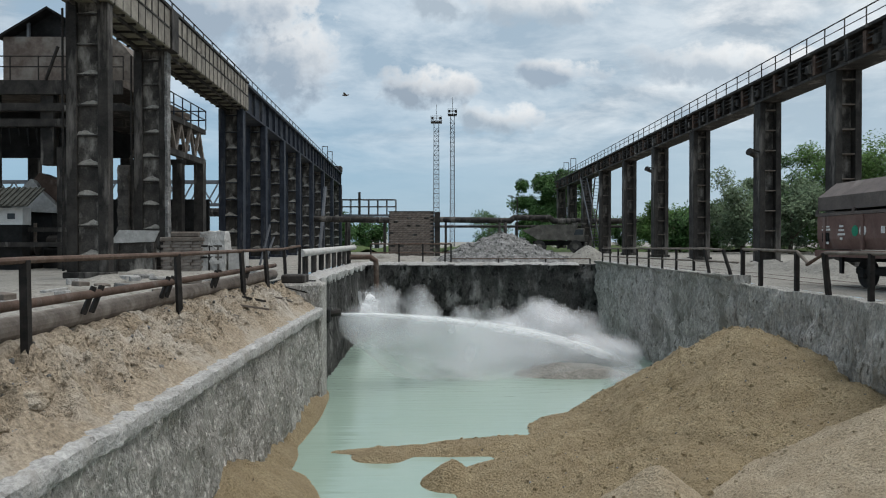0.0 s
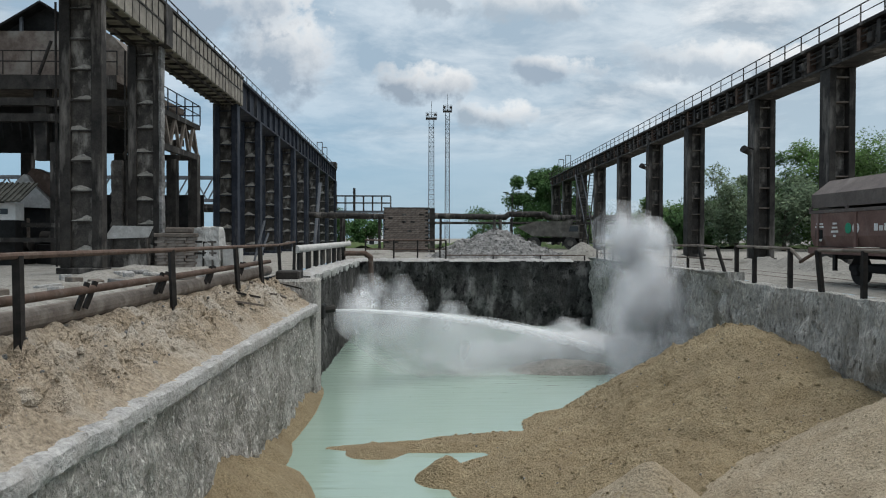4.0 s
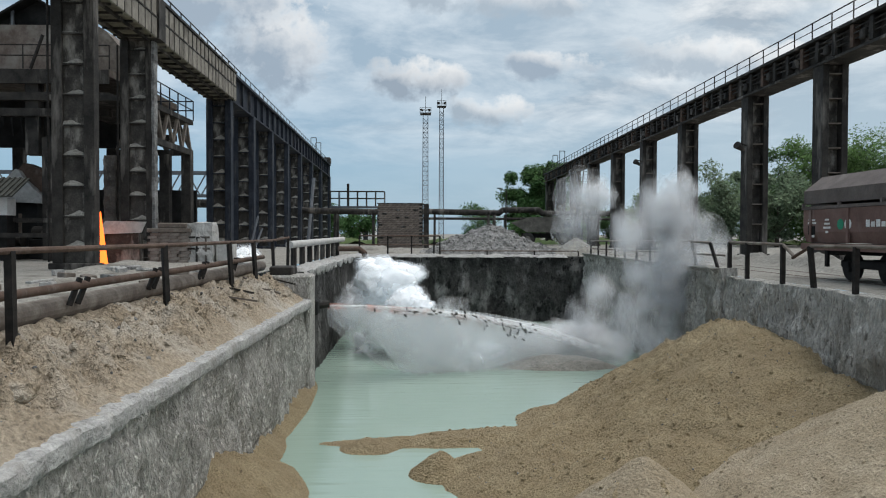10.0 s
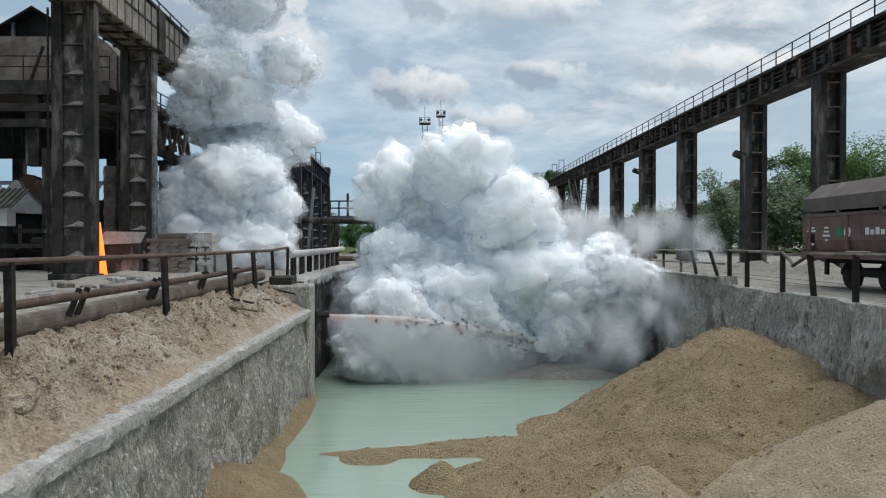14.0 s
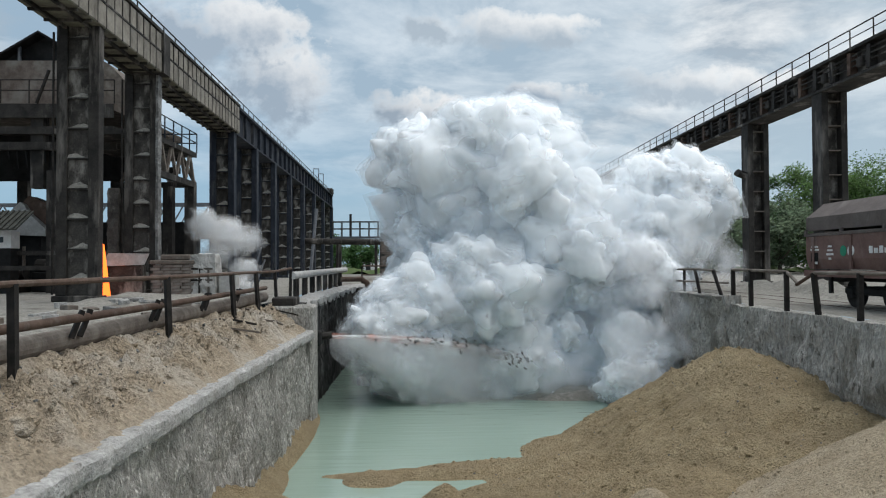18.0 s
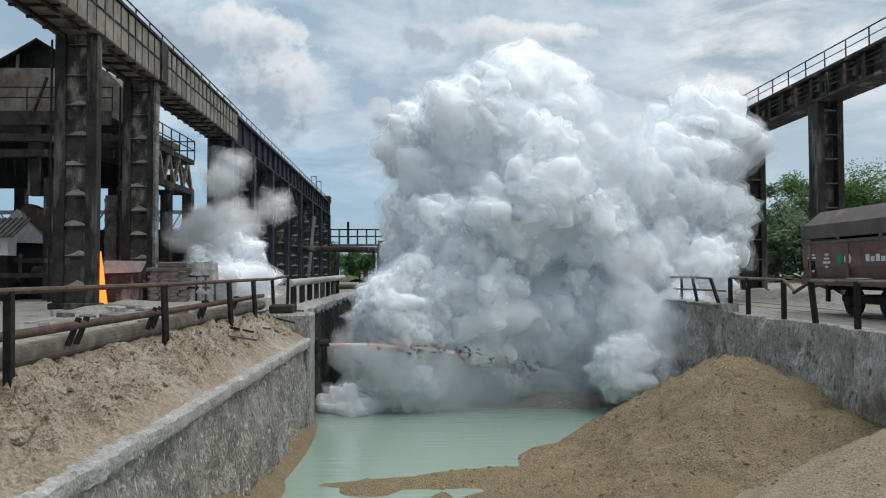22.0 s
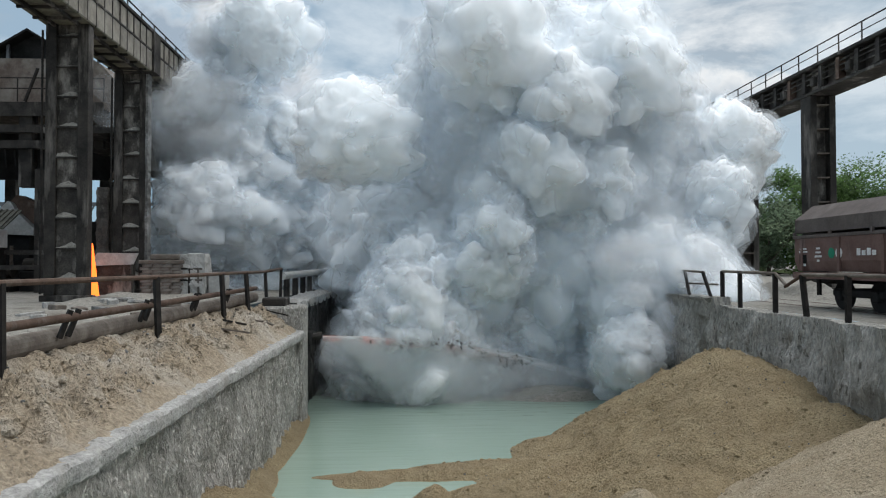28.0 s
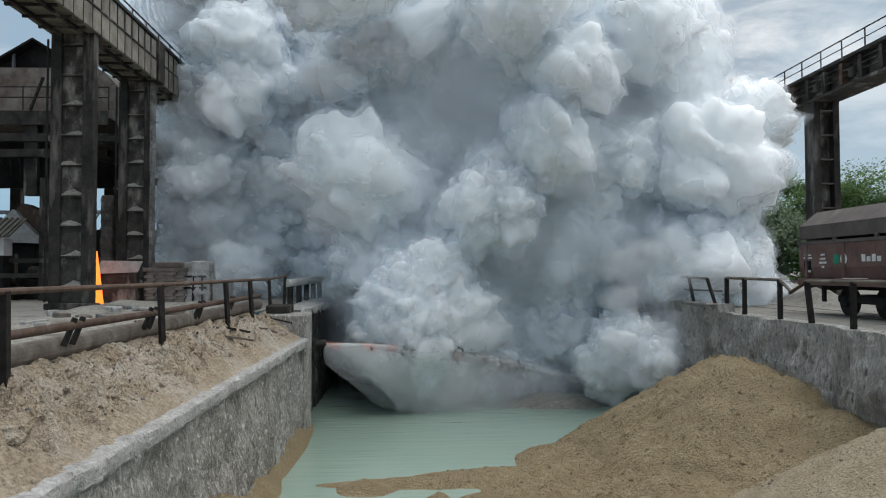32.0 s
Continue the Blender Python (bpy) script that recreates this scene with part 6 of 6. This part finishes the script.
def foot():
    """Slow billows that roll low over the water under the big cloud."""
    rnd = random.Random(19)
    n = 112
    for i in range(n):
        u = i / n
        born = 9.6 + 18.7 * u ** 1.4
        r = rnd.uniform(1.1, 2.0)
        wide = min(1.0, (born - 9.4) / 4.5)
        xs = -3.6 + rnd.random() * 13.6 * (0.45 + 0.55 * wide)
        ys = 29.6 + 0.52 * (xs + 3.75) + rnd.uniform(0.0, 2.0)      # just behind the jet
        if xs > 8.2:
            ys = rnd.uniform(29.0, 32.0)
        elif xs > 4.5:
            ys = rnd.uniform(33.6, 35.5)
        top = rnd.uniform(0.4, 2.8) if xs > 2.2 else rnd.uniform(2.6, 4.6)
        lean = 0.35 * max(0.0, (2.0 - xs) / 5.0) - 0.2 * max(0.0, (xs - 8.0) / 3.0)
        spin = Vector((rnd.uniform(-1, 1), rnd.uniform(-1, 1), rnd.uniform(-1, 1))).normalized()
        z0 = ZW - r * 1.3
        rows = []
        for t in [0.0] + [born + a for a in (0, 0.9, 2.0, 3.5, 6.0, 10.0, 15.0, 20.0) if born + a < 31.9] + [32.0]:
            a = max(0.0, t - born)
            z = z0 + (top + 1.3 * r) * (1 - math.exp(-a / 2.6)) + 0.04 * a
            x = xs + lean * (z - z0) + 0.4 * math.sin(a * 0.45 + i)
            rows.append((t, Matrix.LocRotScale((x, ys + 0.3 * math.sin(a * 0.3 + i), z), Matrix.Rotation(radians(5 * a), 3, spin).to_quaternion(), None)))
        add_rising("steam_roll", "low white steam billow rolling over the water", "steam", "steam over the pit", PUFFS[i % len(PUFFS)], r, rows)


foot()


def front():
    """The first rush of steam: it runs low along the jet and heaps up against the east wall."""
    rnd = random.Random(52)
    for i in range(34):
        u = i / 34
        born = 9.4 + 2.6 * u
        xs = -0.5 + 10.2 * min(1.0, u * 1.25) + rnd.uniform(-0.8, 0.8)
        xs = min(xs, 9.6)
        r = rnd.uniform(0.8, 1.3) + 0.25 * u
        ys = 31.0 + 0.1 * xs + rnd.uniform(-0.5, 1.5)
        top = -3.4 + (rnd.uniform(0.0, 1.2) if xs < 6.5 else rnd.uniform(0.5, 5.0))
        z0 = ZW - r * 1.3
        rows = []
        for t in [0.0] + [born + a for a in (0, 0.8, 1.8, 3.2, 5.0, 8.0, 13.0, 18.0) if born + a < 31.9] + [32.0]:
            a = max(0.0, t - born)
            z = z0 + (top - z0) * (1 - math.exp(-a / 1.3)) + 0.12 * a
            rows.append((t, Matrix.LocRotScale((xs + 0.04 * max(0.0, z - z0), ys + 0.1 * a, z), Euler((0.06 * a, 0.08 * a, 0.05 * a)), None)))
        add_rising("steam_roll", "low white steam billow running along the jet", "steam", "steam over the pit", PUFFS[i % len(PUFFS)], r, rows)


front()


def splash():
    """Small white clouds where the loaded jet strikes the water."""
    rnd = random.Random(37)
    for i in range(26):
        born = 9.6 + 0.09 * i
        r = rnd.uniform(0.6, 1.15)
        xs = rnd.uniform(0.6, 6.5)
        ys = 28.9 + 0.5 * (xs + 3.75) + rnd.uniform(-0.5, 0.6)
        hold = ZW + r * rnd.uniform(0.2, 0.9) + 0.25 * max(0.0, 2.5 - xs)
        rows = [(0.0, pose(xs, ys, ZW - 2.6)), (born, pose(xs, ys, ZW - 2.6))]
        k = 0
        while born + 1.0 + 2.5 * k < 31.5:
            t = born + 1.0 + 2.5 * k
            rows.append((t, pose(xs + 0.4 * math.sin(t * 0.9 + i), ys, hold + 0.35 * math.sin(t * 0.7 + 2 * i), 0, 9 * k, 14 * k)))
            k += 1
        rows.append((32.0, pose(xs, ys, hold, 0, 9 * k, 14 * k)))
        add_rising("steam_roll", "small white cloud where the jet strikes the water", "steam", "splash clouds", PUFFS[i % len(PUFFS)], r, rows)


splash()


def drift():
    """Steam that the wind carries over the east wall."""
    rnd = random.Random(23)
    for i in range(38):
        born = 11.8 + 9.4 * i / 38
        r = rnd.uniform(1.5, 2.7)
        xs, ys = rnd.uniform(6.0, 8.8), rnd.uniform(34.5, 38.0)
        top = rnd.uniform(5.5, 13.0)
        carry = rnd.uniform(0.5, 0.8)
        z0 = ZW - r * 1.3
        rows = []
        for t in [0.0] + [born + a for a in (0, 0.8, 1.8, 3.0, 5.5, 7.0, 9.0, 12.0, 16.0) if born + a < 31.9] + [32.0]:
            a = max(0.0, t - born)
            z = z0 + (top + 1.3 * r) * (1 - math.exp(-a / 2.2)) + 0.15 * max(0.0, a - 2.0)
            x = xs + carry * max(0.0, z + 2.5)
            y = ys + min(70.0, 1.3 * max(0.0, a - 5.5) ** 2)      # it thins out far behind the cloud
            rows.append((t, Matrix.LocRotScale((x, y, z), Euler((0.05 * a, 0.09 * a, 0.04 * a)), None)))
        add_rising("steam_puff", "white steam billow blown over the pit wall", "steam", "steam over the wall", PUFFS[i % len(PUFFS)], r, rows)


drift()


def side_plume():
    """Steam from the slag runner behind the columns: a burst, a lull, a second and longer one."""
    rnd = random.Random(4)

    def billow(i, born, r, xs, ys, speed, lean, lift, mesh, top=None):
        spin = Vector((rnd.uniform(-1, 1), rnd.uniform(-1, 1), rnd.uniform(-1, 1))).normalized()
        z0 = -r * 1.35
        rows = []
        for t in [0.0] + [born + a for a in (0, 0.8, 1.8, 2.6, 3.6, 5.0, 7.0, 11.0, 16.0) if born + a < 31.9] + [32.0]:
            a = max(0.0, t - born)
            if top is None:
                z = z0 + speed * a + (lift * (a - 2.2) ** 2 if a > 2.2 else 0.0)
            else:
                z = z0 + (top - z0) * (1 - math.exp(-a / 2.5))
            rows.append((t, Matrix.LocRotScale((xs + lean * (z - z0), ys, z), Matrix.Rotation(radians(6 * a), 3, spin).to_quaternion(), None)))
        add_rising("steam_puff", "pale steam billow rising beside the columns", "steam", "steam beside the columns", mesh, r, rows)

    for i in range(46):
        born = 9.0 + 3.4 * (i / 46) ** 0.85
        r = rnd.uniform(1.2, 1.9) * (1.0 + 0.45 * min(3.0, born - 9.1) / 3.0)
        billow(i, born, r, rnd.uniform(-14.2, -10.8), rnd.uniform(40.5, 45.0), rnd.uniform(1.5, 2.5), rnd.uniform(-0.08, 0.30), 2.6, PUFFS[i % 8])
    # the lull: a few low puffs that linger behind the columns
    for i in range(20):
        billow(i, 12.6 + 0.3 * i, rnd.uniform(0.6, 1.1), rnd.uniform(-13.6, -11.2), rnd.uniform(40.5, 44.0), 0, 0.12, 0, SPRAYS[i % 5], rnd.uniform(0.6, 5.4))
    for i in range(88):
        born = 18.4 + 12.6 * i / 88
        r = rnd.uniform(1.1, 1.8) if born < 20.5 else rnd.uniform(1.8, 3.0)
        billow(i, born, r, rnd.uniform(-14.2, -10.8), rnd.uniform(40.5, 45.0), rnd.uniform(1.6, 2.6), rnd.uniform(-0.05, 0.22), 0.0, SPRAYS[i % 5] if i % 5 in (1, 3) or born < 19.2 else PUFFS[i % 8])
    # late on the two clouds close up over the far yard
    for i in range(14):
        billow(i, 24.5 + 0.3 * i, rnd.uniform(2.0, 3.0), rnd.uniform(-10.5, -5.8), rnd.uniform(43.0, 46.0), 0, rnd.uniform(0.0, 0.12), 0, PUFFS[i % 8], rnd.uniform(2.0, 14.0))


side_plume()


def jet_point(s, k=0.0):
    """Along the jet from the nozzle (s = 0) to where it falls into the water (s = 1)."""
    return Vector((-3.75 + 12.8 * s, 27.6 + 6.2 * s + k * 2.2 * s, -1.3 - 0.75 * s - 2.1 * s * s))


def jet():
    t = thing("water_jet", "white fan of spray shot across the pit", "water jet", (0, 0, 0))

    def tube(name, mat, k, width, high, low, seed):
        """A closed body along the jet: width, and how far it reaches up and down at s."""
        bm = bmesh.new()
        n, ring = 30, 12
        loops = []
        for i in range(n + 1):
            s = i / n
            c = jet_point(s, k)
            up, down, w = high(s), low(s, c), width(s)
            loop = []
            for q in range(ring):
                a = 2 * math.pi * q / ring
                sz = math.sin(a)
                e = 1 + 0.25 * noise.noise(Vector((s * 11, a * 1.5, seed)))
                loop.append(bm.verts.new((c.x + 0.1 * noise.noise(Vector((s * 7, a, seed + 3))), c.y + math.cos(a) * w * e, c.z + (sz * up if sz > 0 else sz * down) * e)))
            loops.append(loop)
        for a, b in zip(loops, loops[1:]):
            for q in range(ring):
                bm.faces.new((a[q], a[(q + 1) % ring], b[(q + 1) % ring], b[q]))
        bm.faces.new(loops[0])
        bm.faces.new(loops[-1][::-1])
        part(name, bm, mat, t, smooth=True)

    for k in (-0.5, 0.0, 0.5):
        tube("core_stream", M_SPRAY, k, lambda s: 0.04 + 0.22 * s, lambda s: 0.04 + 0.12 * s, lambda s, c: 0.05 + 0.14 * s, k)
    for j in range(4):
        tube("falling_veil", M_VEIL, -0.9 + 0.6 * j, lambda s: 0.1 + 0.8 * s, lambda s: 0.03 + 0.22 * s, lambda s, c: 0.05 + (c.z - ZW) * max(0.0, min(1.0, (s + 0.02 * j) * (2.2 + 0.5 * j))), 9 + j)


jet()


def slag_spray():
    """The load on the jet once the slag runs: a hot crust on its back, granules, a murky curtain under it."""
    t = thing("slag_spray", "red-brown fan of molten slag granules on the jet", "slag spray", (0, 0, 0))

    def sheet(name, mat, k, s1, width, up, down, seed):
        bm = bmesh.new()
        n, ring = 40, 10
        loops = []
        for i in range(n + 1):
            s = s1 * i / n
            c = jet_point(s, k)
            e = 1 + 0.5 * noise.noise(Vector((s * 16, 1.0, seed)))
            loops.append([bm.verts.new((c.x, c.y + math.cos(2 * math.pi * q / ring) * width(s), c.z + (up(s) * e * math.sin(2 * math.pi * q / ring) if q < ring / 2 else down(s, c) * math.sin(2 * math.pi * q / ring) * (0.9 + 0.1 * e)))) for q in range(ring)])
        for a, b in zip(loops, loops[1:]):
            for q in range(ring):
                bm.faces.new((a[q], a[(q + 1) % ring], b[(q + 1) % ring], b[q]))
        bm.faces.new(loops[0])
        bm.faces.new(loops[-1][::-1])
        part(name, bm, mat, t, smooth=True)

    sheet("hot_crust", M_HOTSPRAY, -0.7, 0.62, lambda s: 0.08 + 0.5 * s, lambda s: 0.10 + 0.22 * s, lambda s, c: 0.12 + 0.35 * s, 3.0)
    for j in range(4):
        sheet("curtain", M_CURTAIN, -0.6 + 0.35 * j, 0.46 + 0.12 * j, lambda s: 0.06 + 0.5 * s, lambda s: 0.03 + 0.1 * s,
              lambda s, c: 0.08 + (c.z - ZW + 0.1) * max(0.0, min(1.0, (s - 0.02 - 0.02 * j) * (3.6 + 0.9 * j) * (1 + 0.35 * noise.noise(Vector((s * 30, j, 2.0)))))), 5.0 + j)
    rnd = random.Random(8)
    bm = bmesh.new()
    for _ in range(90):
        s = 0.1 + 0.55 * rnd.random() ** 0.6
        c = jet_point(s, -0.95) + Vector((rnd.gauss(0, 0.1), -0.25, rnd.gauss(0, 0.12 + 0.12 * s) + 0.05))
        r = rnd.uniform(0.02, 0.065)
        bmesh.ops.create_icosphere(bm, subdivisions=1, radius=r, matrix=pose(c.x, c.y, c.z, rnd.uniform(0, 90), rnd.uniform(0, 90)) @ Matrix.Diagonal((1.6, 0.8, 0.7, 1)))
    tagged(part("granule_cloud", bm, M_DARKCONC, t), "dark cooling granules of slag", kind="stuff")
    return t


SPRAYED = slag_spray()


def early_vapour():
    """Spray and vapour over the pit before the big cloud: clouds of droplets low over the water, wisps by the far wall and the east wall."""
    rnd = random.Random(21)
    # droplets at the foot of the jet
    for i in range(40):
        s = rnd.random() ** 0.7
        c = jet_point(0.30 + 0.70 * s, rnd.uniform(-1, 1))
        r = 0.45 + 0.6 * s * rnd.uniform(0.6, 1.3)
        base = Vector((c.x + rnd.uniform(-0.4, 0.6), c.y + rnd.uniform(1.0, 3.0), min(c.z - 0.1, ZW + r * 0.8)))
        rows = []
        for q in range(17):
            t = 2.0 * q
            w = Vector((0.5 * math.sin(t * 1.1 + i), 0.4 * math.cos(t * 0.9 + i * 2), 0.15 * math.sin(t * 1.7 + i * 3)))
            rows.append((t, Matrix.LocRotScale(base + w, Euler((0, 0, 0.06 * t * (-1) ** i)), None)))
        add_rising("spray_cloud", "white cloud of fine spray over the water", "spray", "spray over the water", SPRAYS[i % 5], r, rows, 0.7)
    # the front of spray: a bank by the far end of the jet, which drifts to the east wall, climbs there and thins out
    for i in range(26):
        r = rnd.uniform(0.65, 1.2)
        u = rnd.random()
        x0, z1 = 1.8 + 5.6 * u, rnd.uniform(-3.9, -3.2) + 1.7 * u * rnd.random()
        y = rnd.uniform(34.0, 37.0)
        late = rnd.uniform(-0.4, 0.4)
        rise = rnd.uniform(0.0, 1.0)
        gather = 8.4 + 1.3 * rnd.random()
        late_y = rnd.choice((33.0, 28.6, 28.2))
        spread = (7.4 if late_y > 30 else 9.7) + rnd.uniform(-0.7, 0.6)
        z3 = -3.6 + 4.4 * rise
        rows = [(0.0, pose(x0, y, z1)), (1.0, pose(x0 + 1.0, y - 1, z1 + 0.2, 0, 6, 5)), (2.0, pose(x0 + 1.8, y - 2, z1 + 0.5 * u, 0, 8, 5)), (3.5 + late, pose(gather, y - 4, z3, 0, 15, 10)),
                (6.0 + late, pose(spread, late_y, z3 + 0.2 + 1.8 * rise, 0, 25, 20)), (9.5 + late, pose(spread + 0.2, late_y, z3 + 0.4 + 2.0 * rise, 0, 35, 30)),
                (12.0, pose(spread + 0.2, late_y, z3 + 0.6 + 2.0 * rise, 0, 45, 40)), (15.5, pose(7.0, 38, z3 + 1.0, 0, 55, 50)), (32.0, pose(6.0, 40, z3 + 2.0, 0, 75, 60))]
        add_rising("spray_cloud", "white cloud of spray drifting to the wall", "spray", "drifting spray", SPRAYS[i % 5] if i % 4 == 0 else WISPS[i % 5], r, rows, 1.25)
    for i in range(28):
        if i < 12:
            p, hgt = Vector((-4.2 + 7.5 * rnd.random() ** 2, rnd.uniform(34, 44), -3.6)), rnd.uniform(0.4, 2.2)
        else:
            p, hgt = Vector((rnd.choice((8.2, 9.9)) + rnd.uniform(-0.9, 0.6), rnd.uniform(28, 30), ZW - 0.6)), rnd.uniform(2, 8)
        r = rnd.uniform(0.45, 1.0)
        off = rnd.uniform(0, 6)
        rows = []
        for q in range(12):
            t = 32.0 * q / 11
            a = t + off
            z = p.z + hgt * (1 - math.exp(-max(0, t - (3.0 if i >= 12 else -3) + off * 0.4) / 3.0))
            rows.append((t, Matrix.LocRotScale((p.x + 0.5 * math.sin(a * 0.7) + (0.15 * (z - p.z) if i >= 12 else 0), p.y, z), Euler((0, 0.05 * a, 0.08 * a)), None)))
        add_rising("steam_wisp", "thin drifting wisp of steam", "steam", "wisps of steam", WISPS[i % 5], r, rows, 1.5)


early_vapour()


def slag():
    t = thing("slag_stream", "glowing orange stream of molten slag", "molten slag", (-15.7, 34.6, 0))
    bm = bmesh.new()
    bm_bar(bm, (0.1, 0, -2.6), (-0.02, 0, 0.0), 0.26, 10, 0.06)
    part("stream", bm, M_SLAG, t)
    return t


SLAG = slag()


def bird():
    q = 0.62
    t = thing("gull", "grey gull in flight with spread wings", "bird", (-5, 40, 10))
    bm = bmesh.new()
    bmesh.ops.create_uvsphere(bm, u_segments=12, v_segments=8, radius=0.11 * q, matrix=Matrix.Diagonal((2.4, 0.9, 0.8, 1)))
    bmesh.ops.create_uvsphere(bm, u_segments=8, v_segments=6, radius=0.06 * q, matrix=pose(0.28 * q, 0, 0.05 * q))
    part("body", bm, M_LID, t, smooth=True)
    for s in (-1, 1):
        bm = bmesh.new()
        bm_prism(bm, [(-0.10, -0.01), (0.12, -0.01), (0.10, 0.02), (-0.08, 0.02)], 0.05, 0.6)
        for v in bm.verts:
            k = v.co.y
            v.co.y *= s
            v.co.x -= 0.2 * k * k
            v.co.z += 0.35 * k - 0.3 * k * k
            v.co *= q
        part("wing", bm, M_LID, t)
    return t


GULL = bird()


def motions():
    for ob, rows in RISING:
        walk(ob, rows)
    walk(SLAG, [(0.0, pose(-15.6, 34.6, -0.4)), (7.4, pose(-15.6, 34.6, -0.4)), (8.0, pose(-15.6, 34.6, 2.5)), (32.0, pose(-15.6, 34.6, 2.5))])
    walk(SPRAYED, [(0.0, pose(-12.6, 0, 0)), (9.0, pose(-12.6, 0, 0)), (10.0, pose(0, 0, 0)), (13.0, pose(0.1, 0, -0.06)), (17.0, pose(-0.1, 0, 0.04)), (22.0, pose(0.15, 0, 0)), (25.0, pose(0, 0, 0.06)), (29.0, pose(0.12, 0, -0.05)), (32.0, pose(0, 0, 0))])
    walk(GULL, [(0.0, pose(-5.1, 40, 9.7, 0, 0, 5)), (1.0, pose(1.2, 40, 9.4, 10, 0, 5)), (2.0, pose(7.7, 40, 9.8, -8, 0, 8)), (2.5, pose(11.5, 40, 11.7, 0, -15, 8)),
                (3.0, pose(15.5, 40, 13.4, 5, -15, 8)), (3.5, pose(19.5, 40, 15.0, 0, -10, 5)), (8.0, pose(60, 60, 22)), (32.0, pose(240, 120, 40))])


motions()
